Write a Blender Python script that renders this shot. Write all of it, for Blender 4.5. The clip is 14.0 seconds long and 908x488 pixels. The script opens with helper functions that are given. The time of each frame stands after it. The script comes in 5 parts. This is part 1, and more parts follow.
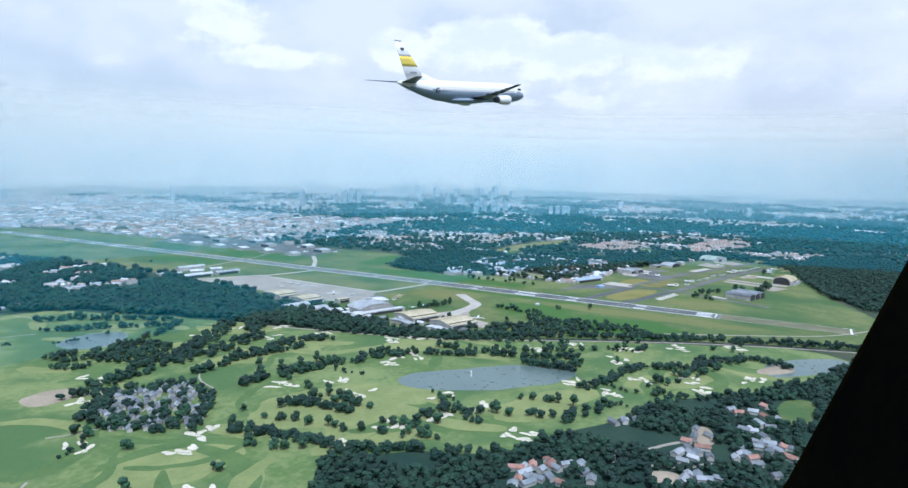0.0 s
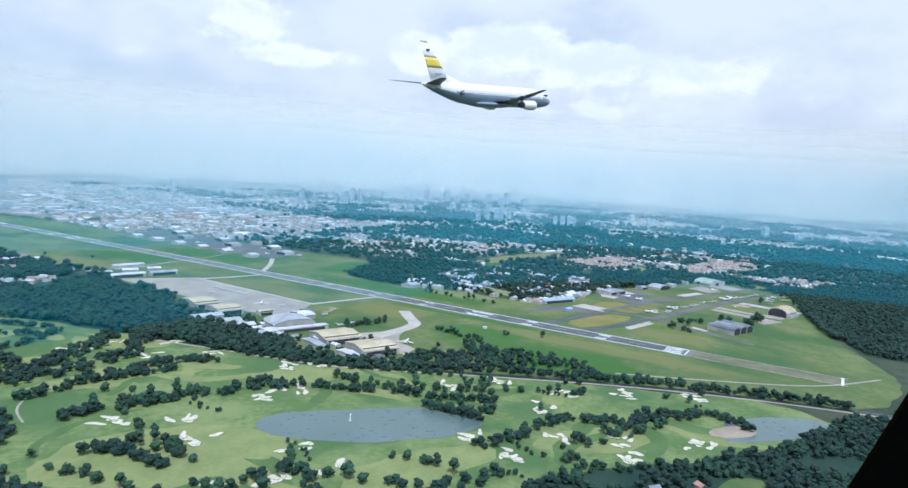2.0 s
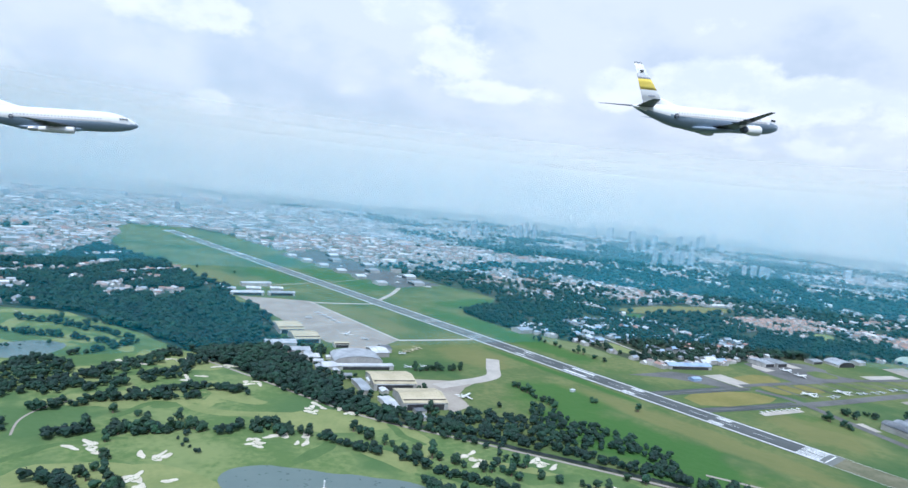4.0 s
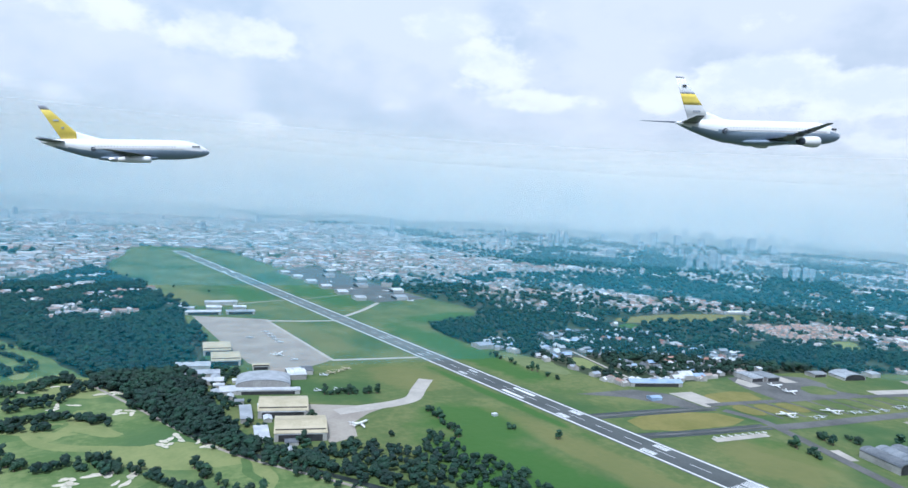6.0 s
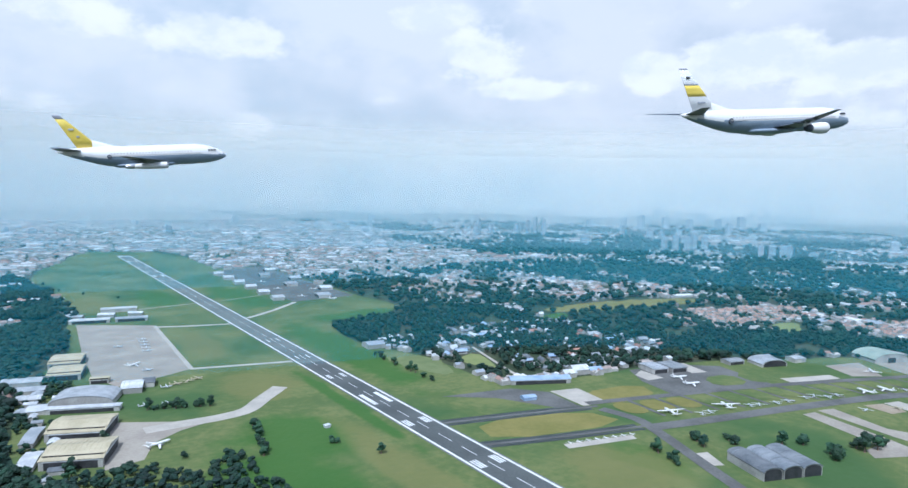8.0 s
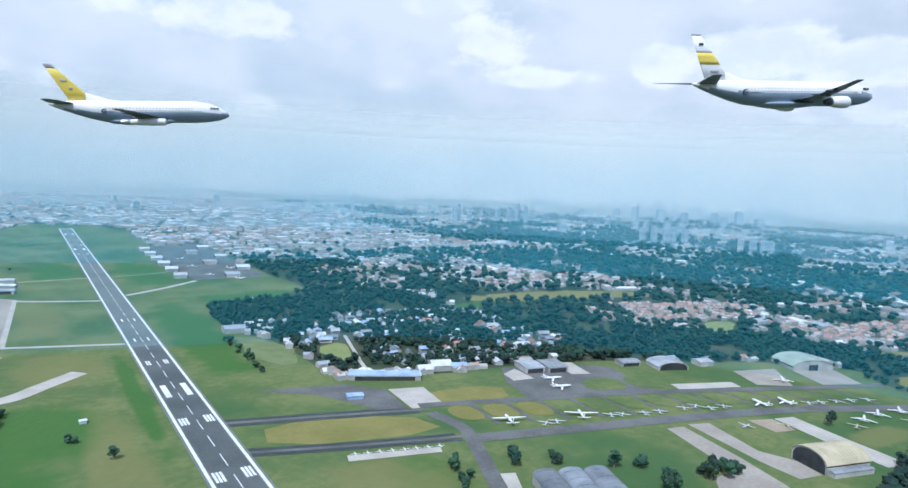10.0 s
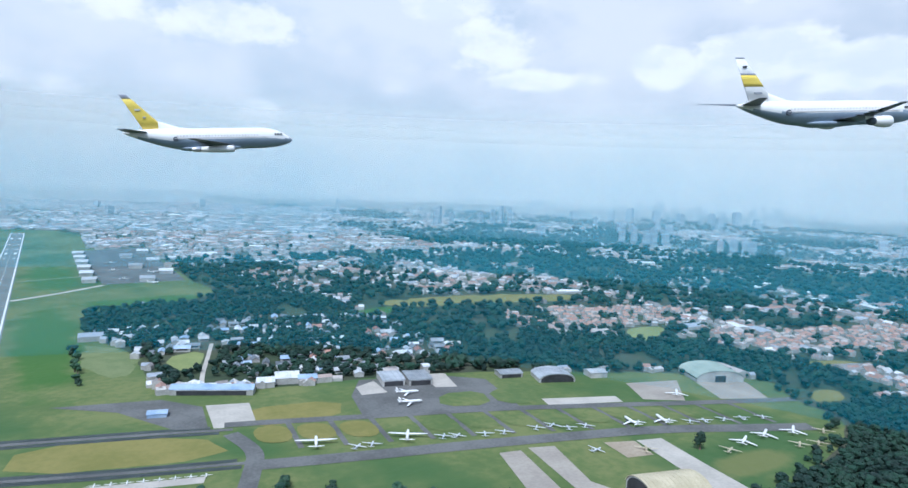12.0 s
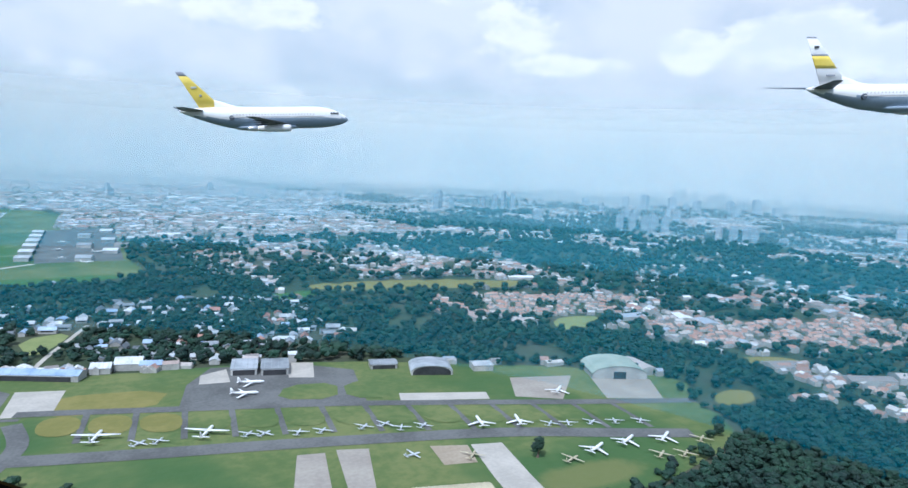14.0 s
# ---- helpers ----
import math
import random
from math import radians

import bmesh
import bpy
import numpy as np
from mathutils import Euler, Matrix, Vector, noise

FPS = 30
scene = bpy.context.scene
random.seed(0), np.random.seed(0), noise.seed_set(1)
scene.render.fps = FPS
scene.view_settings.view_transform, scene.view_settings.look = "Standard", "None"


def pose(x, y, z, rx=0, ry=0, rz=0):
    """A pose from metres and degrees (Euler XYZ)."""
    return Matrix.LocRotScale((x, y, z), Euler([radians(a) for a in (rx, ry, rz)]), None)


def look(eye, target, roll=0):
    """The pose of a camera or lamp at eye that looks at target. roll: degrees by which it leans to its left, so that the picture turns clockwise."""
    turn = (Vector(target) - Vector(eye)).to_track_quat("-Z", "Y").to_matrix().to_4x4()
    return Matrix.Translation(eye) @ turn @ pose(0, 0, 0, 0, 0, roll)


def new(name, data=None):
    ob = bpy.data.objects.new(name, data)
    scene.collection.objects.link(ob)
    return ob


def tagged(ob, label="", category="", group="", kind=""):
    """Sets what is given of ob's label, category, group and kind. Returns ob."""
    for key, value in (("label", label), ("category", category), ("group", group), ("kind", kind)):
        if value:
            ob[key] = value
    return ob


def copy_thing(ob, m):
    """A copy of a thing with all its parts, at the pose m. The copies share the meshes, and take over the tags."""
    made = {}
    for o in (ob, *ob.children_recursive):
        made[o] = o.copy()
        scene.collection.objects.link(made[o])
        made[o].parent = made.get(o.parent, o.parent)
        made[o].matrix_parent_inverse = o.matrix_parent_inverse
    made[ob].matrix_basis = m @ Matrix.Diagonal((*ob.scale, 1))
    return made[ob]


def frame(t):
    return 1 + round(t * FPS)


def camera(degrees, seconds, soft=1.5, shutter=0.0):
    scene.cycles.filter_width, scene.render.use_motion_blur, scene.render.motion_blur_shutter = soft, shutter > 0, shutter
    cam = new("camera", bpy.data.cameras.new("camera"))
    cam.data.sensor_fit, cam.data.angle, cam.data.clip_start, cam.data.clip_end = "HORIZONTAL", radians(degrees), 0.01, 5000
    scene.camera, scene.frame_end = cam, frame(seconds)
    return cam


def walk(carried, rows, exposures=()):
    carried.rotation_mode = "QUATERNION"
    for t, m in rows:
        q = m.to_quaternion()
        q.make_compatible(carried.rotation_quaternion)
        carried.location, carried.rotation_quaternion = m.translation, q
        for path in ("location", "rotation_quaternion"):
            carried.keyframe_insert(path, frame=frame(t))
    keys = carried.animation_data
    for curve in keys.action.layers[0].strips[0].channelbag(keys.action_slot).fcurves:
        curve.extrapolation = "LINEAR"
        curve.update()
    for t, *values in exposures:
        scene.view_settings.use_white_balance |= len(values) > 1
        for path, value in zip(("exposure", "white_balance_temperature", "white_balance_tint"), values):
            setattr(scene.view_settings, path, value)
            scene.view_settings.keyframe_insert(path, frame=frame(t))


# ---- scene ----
from mathutils import geometry

# The plan below is in full-size metres; the whole place is built as a model of it, K times as large.
K = 0.26
cam = camera(69.6, 14.0, soft=1.5)
PATH = [
    (0, (-1400.893, -152.349, 283.735), (-1399.146, -151.402, 283.509), 1.3),
    (0.5, (-1347.29, -168.484, 283.639), (-1345.546, -167.535, 283.406), 2.4),
    (1, (-1290.313, -181.703, 283.735), (-1288.579, -180.732, 283.511), 2.0),
    (1.5, (-1233.334, -196.644, 284.548), (-1231.617, -195.639, 284.343), 3.4),
    (2, (-1176.825, -211.888, 286.174), (-1175.115, -210.875, 285.959), 3.7),
    (2.5, (-1119.941, -226.419, 288.226), (-1118.301, -225.293, 288.023), 3.5),
    (3, (-1061.828, -242.75, 292.802), (-1060.369, -241.391, 292.635), 3.7),
    (3.2, (-1039.158, -249.922, 293.75), (-1037.739, -248.523, 293.569), 4.4),
    (5.3, (-790.821, -323.714, 303.013), (-789.617, -322.123, 302.873), 5.3),
    (5.5, (-765.895, -330.409, 303.157), (-764.714, -328.802, 303.007), 4.7),
    (6, (-702.278, -345.713, 303.407), (-701.098, -344.104, 303.268), 3.7),
    (6.5, (-636.843, -360.565, 304.164), (-635.667, -358.956, 303.986), 2.7),
    (7, (-570.201, -375.346, 303.56), (-569.04, -373.726, 303.393), 1.7),
    (7.5, (-502.92, -391.438, 303.676), (-501.774, -389.807, 303.516), 1.0),
    (8, (-443.999, -403.533, 301.933), (-442.847, -401.906, 301.769), 1.1),
    (8.2, (-418.945, -409.095, 301.476), (-417.801, -407.463, 301.303), 1.6),
    (10.3, (-123.656, -438.758, 278.685), (-122.559, -437.098, 278.487), 3.2),
    (10.5, (-100.239, -443.622, 278.369), (-99.153, -441.954, 278.17), 3.4),
    (11, (-39.198, -453.155, 275.402), (-38.106, -451.499, 275.147), 3.4),
    (11.5, (22.654, -461.769, 273.15), (23.744, -460.11, 272.91), 3.4),
    (12, (82.512, -471.095, 270.386), (83.578, -469.413, 270.198), 2.3),
    (12.5, (140.075, -479.758, 267.919), (141.144, -478.078, 267.728), 1.8),
    (13, (199.374, -488.997, 264.684), (200.417, -487.302, 264.49), 0.8),
    (13.5, (256.171, -497.709, 261.303), (257.167, -495.991, 261.069), 2.3),
    (14, (312.652, -506.083, 258.55), (313.625, -504.351, 258.319), 2.6),
]
walk(cam, [(t, look(Vector(eye) * K, Vector(target) * K, roll)) for t, eye, target, roll in PATH],
     exposures=[(0.0, 0.0, 5150, 8), (3.0, 0.0, 5150, 8), (7.0, -0.06, 5150, 8), (11.0, -0.07, 5150, 8), (14.0, -0.02, 5150, 8)])
WINDOW_AZ = 43.4

# ---- sky, sun and exposure ----
SUN_AZ, SUN_EL = 230.0, 58.0
world = bpy.data.worlds.new("sky")
scene.world = world
world.use_nodes = True
wn, wl = world.node_tree.nodes, world.node_tree.links
sky = wn.new("ShaderNodeTexSky")
sky.sky_type = "NISHITA"
sky.sun_disc = False
sky.sun_elevation, sky.sun_rotation = radians(SUN_EL), radians(SUN_AZ)
sky.air_density, sky.dust_density = 1.3, 3.0
wn["Background"].inputs[1].default_value = 0.12
wl.new(sky.outputs[0], wn["Background"].inputs[0])

sun = new("sun", bpy.data.lights.new("sun", "SUN"))
sun.data.energy, sun.data.angle, sun.data.color = 3.2, radians(2.0), (1.0, 0.95, 0.87)
sun.matrix_world = look((0, 0, 1500), (-1000 * math.sin(radians(SUN_AZ)), -1000 * math.cos(radians(SUN_AZ)),
                                       1500 - 1000 * math.tan(radians(SUN_EL))))
scene.view_settings.exposure = 0.0

# ---- materials ----
class Net:
    """A small helper to wire a node material."""

    def __init__(self, tree):
        self.nodes, self.links = tree.nodes, tree.links

    def add(self, kind, **values):
        n = self.nodes.new(kind)
        for key, v in values.items():
            setattr(n, key, v)
        return n

    def put(self, node, slot, value):
        if isinstance(value, bpy.types.NodeSocket):
            self.links.new(value, node.inputs[slot])
        else:
            node.inputs[slot].default_value = value
        return node

    def math(self, op, a, b=0.0, c=0.0):
        n = self.add("ShaderNodeMath", operation=op)
        for i, v in enumerate((a, b, c)):
            self.put(n, i, v)
        return n.outputs[0]

    def noise(self, where, scale, detail=4.0, rough=0.55):
        n = self.add("ShaderNodeTexNoise")
        self.links.new(where, n.inputs["Vector"])
        n.inputs["Scale"].default_value, n.inputs["Detail"].default_value, n.inputs["Roughness"].default_value = scale, detail, rough
        return n.outputs["Fac"]

    def ramp(self, fac, stops):
        n = self.add("ShaderNodeValToRGB")
        n.color_ramp.interpolation = "B_SPLINE" if len(stops) > 3 else "EASE"
        el = n.color_ramp.elements
        while len(el) < len(stops):
            el.new(0.5)
        for e, (p, c) in zip(el, stops):
            e.position, e.color = p, (*c, 1.0) if len(c) == 3 else c
        self.links.new(fac, n.inputs[0])
        return n.outputs[0]

    def mix(self, fac, a, b, blend="MIX"):
        n = self.add("ShaderNodeMix", data_type="RGBA", blend_type=blend)
        self.put(n, 0, fac)
        for i, v in ((6, a), (7, b)):
            self.put(n, i, (*v, 1.0) if isinstance(v, tuple) and len(v) == 3 else v)
        return n.outputs[2]


def grey(v):
    return (v, v, v)


def full_size(n):
    """The place of a surface point in full-size metres."""
    v = n.add("ShaderNodeVectorMath", operation="SCALE")
    n.links.new(n.add("ShaderNodeNewGeometry").outputs["Position"], v.inputs[0])
    v.inputs["Scale"].default_value = 1 / K
    return v.outputs[0]


def surface(name, low, high, rough=0.8, metal=0.0, coarse=0.02, fine=0.5, bump=0.3, space="Position", vary=0.0, island=0.0, third=None, third_scale=0.006, lo=0.35, hi=0.65):
    """A material between two colours by noise at two scales, with a bump; vary: by object; island: by loose piece."""
    m = bpy.data.materials.new(name)
    m.use_nodes = True
    n = Net(m.node_tree)
    bsdf = n.nodes["Principled BSDF"]
    where = full_size(n) if space == "Position" else n.add("ShaderNodeTexCoord").outputs["Object"]
    a, b = n.noise(where, coarse, 5.0), n.noise(where, fine, 3.0)
    f = n.math("ADD", n.math("MULTIPLY", a, 0.65), n.math("MULTIPLY", b, 0.35))
    colour = n.ramp(f, [(lo, low), (hi, high)])
    if third:
        colour = n.mix(n.ramp(n.noise(where, third_scale, 4.0), [(0.46, grey(0)), (0.62, grey(1))]), colour, third)
    if vary:
        r = n.add("ShaderNodeObjectInfo").outputs["Random"]
        colour = n.mix(1.0, colour, n.ramp(r, [(0, grey(1 - vary)), (1, grey(1 + vary))]), "MULTIPLY")
    if island:
        r = n.add("ShaderNodeNewGeometry").outputs["Random Per Island"]
        colour = n.mix(1.0, colour, n.ramp(r, [(0, grey(1 - island)), (1, grey(1.0))]), "MULTIPLY")
    n.put(bsdf, "Base Color", colour)
    bsdf.inputs["Metallic"].default_value = metal
    n.put(bsdf, "Roughness", n.math("MULTIPLY_ADD", b, 0.2, rough - 0.1))
    if bump:
        bp = n.add("ShaderNodeBump")
        bp.inputs["Strength"].default_value, bp.inputs["Distance"].default_value = bump, K * 0.3 / fine if fine < 5 else 0.001
        n.put(bp, "Height", b)
        n.put(bsdf, "Normal", bp.outputs[0])
    return m


def roof_mix(name, colours):
    """A material whose colour is picked anew for each loose piece."""
    m = bpy.data.materials.new(name)
    m.use_nodes = True
    n = Net(m.node_tree)
    geo = n.add("ShaderNodeNewGeometry")
    ramp = n.add("ShaderNodeValToRGB")
    ramp.color_ramp.interpolation = "CONSTANT"
    el = ramp.color_ramp.elements
    while len(el) < len(colours):
        el.new(0.5)
    for i, (e, c) in enumerate(zip(el, colours)):
        e.position, e.color = i / len(colours), (*c, 1)
    n.put(ramp, 0, geo.outputs["Random Per Island"])
    dirt = n.ramp(n.noise(full_size(n), 0.3, 4.0), [(0.3, grey(0.75)), (0.7, grey(1.0))])
    n.put(n.nodes["Principled BSDF"], "Base Color", n.mix(1.0, ramp.outputs[0], dirt, "MULTIPLY"))
    n.nodes["Principled BSDF"].inputs["Roughness"].default_value = 0.75
    return m


M = {}
M["land"] = surface("land", (0.018, 0.04, 0.02), (0.06, 0.08, 0.035), 0.95, coarse=0.006, fine=0.06, third=(0.075, 0.08, 0.05), third_scale=0.004)
M["golf"] = surface("golf_turf", (0.094, 0.158, 0.042), (0.200, 0.246, 0.088), 0.95, coarse=0.012, fine=0.12, third=(0.075, 0.140, 0.042), third_scale=0.008, lo=0.39, hi=0.61)
M["fairway"] = surface("fairway_turf", (0.180, 0.220, 0.074), (0.245, 0.272, 0.10), 0.95, coarse=0.03, fine=0.2)
M["field"] = surface("field_grass", (0.085, 0.130, 0.034), (0.160, 0.182, 0.060), 0.95, coarse=0.010, fine=0.1, third=(0.055, 0.114, 0.030), third_scale=0.0045, lo=0.39, hi=0.61)
M["lush"] = surface("lush_grass", (0.035, 0.115, 0.012), (0.07, 0.15, 0.02), 0.95, coarse=0.02, fine=0.15, third=(0.12, 0.15, 0.03), third_scale=0.012)
M["worn"] = surface("worn_grass", (0.125, 0.168, 0.062), (0.185, 0.215, 0.092), 0.95, coarse=0.03, fine=0.2)
M["dry"] = surface("dry_grass", (0.17, 0.165, 0.04), (0.23, 0.205, 0.06), 0.95, coarse=0.02, fine=0.15)
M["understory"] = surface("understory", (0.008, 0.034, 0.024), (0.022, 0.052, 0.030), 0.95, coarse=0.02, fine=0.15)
M["asphalt"] = surface("asphalt", (0.062, 0.071, 0.070), (0.112, 0.121, 0.118), 0.68, coarse=0.012, fine=0.3)
M["runway"] = surface("runway_asphalt", (0.125, 0.138, 0.130), (0.185, 0.196, 0.180), 0.75, coarse=0.012, fine=0.3)
M["overrun"] = surface("weathered_overrun", (0.11, 0.115, 0.06), (0.2, 0.19, 0.12), 0.9, coarse=0.03, fine=0.3)
M["old_asphalt"] = surface("old_asphalt", (0.088, 0.088, 0.084), (0.160, 0.160, 0.152), 0.85, coarse=0.02, fine=0.3)
M["concrete"] = surface("concrete", (0.29, 0.255, 0.215), (0.4, 0.36, 0.3), 0.8, coarse=0.02, fine=0.25)
M["pale_concrete"] = surface("pale_concrete", (0.390, 0.359, 0.312), (0.515, 0.476, 0.413), 0.8, coarse=0.03, fine=0.3)
M["marking"] = surface("marking_paint", (0.62, 0.63, 0.62), (0.85, 0.86, 0.85), 0.6, coarse=0.05, fine=0.8, bump=0)
M["sand"] = surface("bunker_sand", (0.50, 0.45, 0.35), (0.68, 0.63, 0.51), 0.9, coarse=0.1, fine=0.6)
M["earth"] = surface("bare_earth", (0.294, 0.238, 0.168), (0.392, 0.329, 0.245), 0.95, coarse=0.03, fine=0.3)
M["water"] = surface("pond_water", (0.10, 0.145, 0.135), (0.13, 0.175, 0.16), 0.3, coarse=0.01, fine=0.1, bump=0)
M["ditch"] = surface("ditch_water", (0.012, 0.02, 0.02), (0.035, 0.045, 0.04), 0.4, coarse=0.05, fine=0.4)
M["leaves"] = surface("leaves", (0.007, 0.032, 0.020), (0.028, 0.075, 0.032), 0.7, coarse=0.05, fine=0.5, bump=0.5, vary=0.35)
M["forest"] = surface("forest_leaves", (0.004, 0.027, 0.020), (0.017, 0.060, 0.030), 0.75, coarse=0.02, fine=0.4, bump=0.5, island=0.45)
M["rough"] = surface("golf_rough", (0.070, 0.130, 0.036), (0.11, 0.175, 0.052), 0.95, coarse=0.03, fine=0.25)
M["bark"] = surface("bark", (0.10, 0.07, 0.05), (0.2, 0.15, 0.11), 0.9, coarse=0.5, fine=3.0)
M["wall"] = surface("plaster_wall", (0.32, 0.31, 0.29), (0.5, 0.49, 0.46), 0.85, coarse=0.05, fine=0.8, vary=0.15)
M["tan_roof"] = surface("tan_metal_roof", (0.44, 0.385, 0.25), (0.60, 0.53, 0.37), 0.6, coarse=0.05, fine=0.7)
M["grey_roof"] = surface("grey_metal_roof", (0.24, 0.26, 0.28), (0.40, 0.42, 0.44), 0.5, coarse=0.05, fine=0.7, vary=0.2)
M["blue_roof"] = surface("blue_metal_roof", (0.25, 0.35, 0.5), (0.42, 0.52, 0.66), 0.5, coarse=0.05, fine=0.7)
M["green_roof"] = surface("green_grey_roof", (0.3, 0.36, 0.3), (0.42, 0.47, 0.4), 0.6, coarse=0.05, fine=0.7)
# near-black, for glazing and for the shade painted into hangar doorways
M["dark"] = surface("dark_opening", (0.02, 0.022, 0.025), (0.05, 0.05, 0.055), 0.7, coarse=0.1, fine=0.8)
M["tile_roof"] = surface("clay_tile_roof", (0.24, 0.115, 0.08), (0.38, 0.225, 0.18), 0.8, coarse=0.1, fine=0.9, vary=0.35)
M["white_roof"] = surface("white_sheet_roof", (0.42, 0.44, 0.46), (0.66, 0.67, 0.67), 0.6, coarse=0.08, fine=0.9, vary=0.2)
M["city_roofs"] = roof_mix("city_roofs", [(0.400, 0.255, 0.205), (0.585, 0.562, 0.530), (0.328, 0.211, 0.164), (0.56, 0.57, 0.58), (0.50, 0.45, 0.42), (0.80, 0.80, 0.79), (0.281, 0.257, 0.242), (0.44, 0.35, 0.31), (0.390, 0.429, 0.484)])
M["red_roofs"] = roof_mix("red_roofs", [(0.44, 0.27, 0.205), (0.52, 0.37, 0.30), (0.38, 0.235, 0.185), (0.50, 0.45, 0.41), (0.45, 0.30, 0.24)])
M["tower"] = roof_mix("tower_walls", [(0.75, 0.75, 0.74), (0.55, 0.57, 0.6), (0.68, 0.62, 0.56), (0.85, 0.85, 0.85), (0.45, 0.48, 0.52)])
M["white_paint"] = surface("white_aircraft_paint", (0.84, 0.83, 0.81), (0.89, 0.88, 0.86), 0.35, coarse=0.3, fine=2.0, bump=0, space="Object")
M["pale_window"] = surface("pale_brown_line", (0.66, 0.62, 0.60), (0.72, 0.68, 0.66), 0.4, coarse=0.3, fine=2.0, bump=0, space="Object")
M["fin_grey"] = surface("fin_grey_paint", (0.36, 0.37, 0.42), (0.44, 0.45, 0.5), 0.4, coarse=0.3, fine=2.0, bump=0, space="Object")
M["grey_paint"] = surface("grey_aircraft_paint", (0.27, 0.335, 0.42), (0.32, 0.385, 0.47), 0.4, coarse=0.3, fine=2.0, bump=0, space="Object")
# wing grey set darker than the paint, with the undersides' shade in its colour
M["wing_grey"] = surface("wing_grey_paint", (0.07, 0.085, 0.11), (0.11, 0.13, 0.16), 0.45, coarse=0.3, fine=2.0, bump=0, space="Object")
M["yellow_paint"] = surface("yellow_aircraft_paint", (0.86, 0.65, 0.09), (0.92, 0.72, 0.14), 0.4, coarse=0.4, fine=2.0, bump=0, space="Object")
M["dark_paint"] = surface("dark_paint", (0.03, 0.03, 0.04), (0.07, 0.07, 0.08), 0.5, coarse=0.5, fine=3.0, bump=0, space="Object")
M["pale_grey"] = surface("pale_grey_paint", (0.58, 0.6, 0.63), (0.66, 0.68, 0.7), 0.4, coarse=0.3, fine=2.0, bump=0, space="Object")
M["arch_grey"] = surface("arch_grey_roof", (0.30, 0.32, 0.34), (0.46, 0.48, 0.5), 0.55, coarse=0.08, fine=0.7)
M["slate"] = surface("slate_roof", (0.13, 0.15, 0.17), (0.26, 0.28, 0.3), 0.7, coarse=0.05, fine=0.7, vary=0.3)
M["metal"] = surface("bare_metal", (0.55, 0.56, 0.58), (0.7, 0.7, 0.72), 0.35, 0.8, coarse=0.5, fine=3.0, bump=0, space="Object")
M["trim_black"] = surface("black_trim", (0.0015, 0.0015, 0.0015), (0.003, 0.003, 0.002), 0.95, coarse=4.0, fine=60.0, bump=0.1, space="Object")
M["brown_trim"] = surface("brown_seal", (0.006, 0.005, 0.002), (0.012, 0.009, 0.003), 0.95, coarse=4.0, fine=60.0, bump=0.1, space="Object")

for key in ("trim_black", "brown_trim"):
    M[key].node_tree.nodes["Principled BSDF"].inputs["Specular IOR Level"].default_value = 0.0


def grass_patches(m, patches):
    """Greener and drier stretches with soft, ragged edges: colour, strength, then rows of x, y, half width, half length."""
    n = Net(m.node_tree)
    p = full_size(n)
    sep = n.add("ShaderNodeSeparateXYZ")
    n.links.new(p, sep.inputs[0])
    ragged = n.math("MULTIPLY", n.math("SUBTRACT", n.noise(p, 0.018, 5.0, 0.6), 0.5), 1.6)
    bsdf = n.nodes["Principled BSDF"]
    colour = bsdf.inputs["Base Color"].links[0].from_socket
    for tint, strength, rows in patches:
        total = None
        for x, y, w, h in rows:
            du = n.math("DIVIDE", n.math("SUBTRACT", sep.outputs[0], float(x)), float(w))
            dv = n.math("DIVIDE", n.math("SUBTRACT", sep.outputs[1], float(y)), float(h))
            r = n.math("SQRT", n.math("ADD", n.math("MULTIPLY", du, du), n.math("MULTIPLY", dv, dv)))
            v = n.math("SUBTRACT", 1.2, r)
            total = v if total is None else n.math("MAXIMUM", total, v)
        fac = n.ramp(n.math("ADD", total, ragged), [(0.0, grey(0)), (0.55, grey(strength))])
        colour = n.mix(fac, colour, tint)
    n.put(bsdf, "Base Color", colour)


grass_patches(M["field"], [((0.045, 0.125, 0.016), 0.9, [(-205, 170, 80, 190), (-150, 330, 70, 90), (-45, 420, 12, 200), (85, 700, 45, 320), (100, 1380, 60, 220), (-90, 1450, 50, 160), (260, 990, 130, 50), (160, 60, 30, 60)]),
                           ((0.170, 0.172, 0.055), 0.7, [(-85, 120, 30, 260), (-120, 560, 60, 80), (115, 55, 70, 75), (-250, 1420, 60, 120), (330, 236, 60, 28), (690, -100, 60, 22), (-130, 860, 40, 120)])])


# ---- building blocks ----
def link_mesh(name, bm, mats, parent=None, smooth=False):
    me = bpy.data.meshes.new(name)
    bm.normal_update()
    bm.to_mesh(me)
    bm.free()
    for m in mats if isinstance(mats, (list, tuple)) else [mats]:
        me.materials.append(m)
    if smooth:
        me.shade_smooth()
    ob = new(name, me)
    ob.parent = parent
    return ob


def part(name, bm, mats, parent, label="", smooth=False):
    return tagged(link_mesh(name, bm, mats, parent, smooth), label)


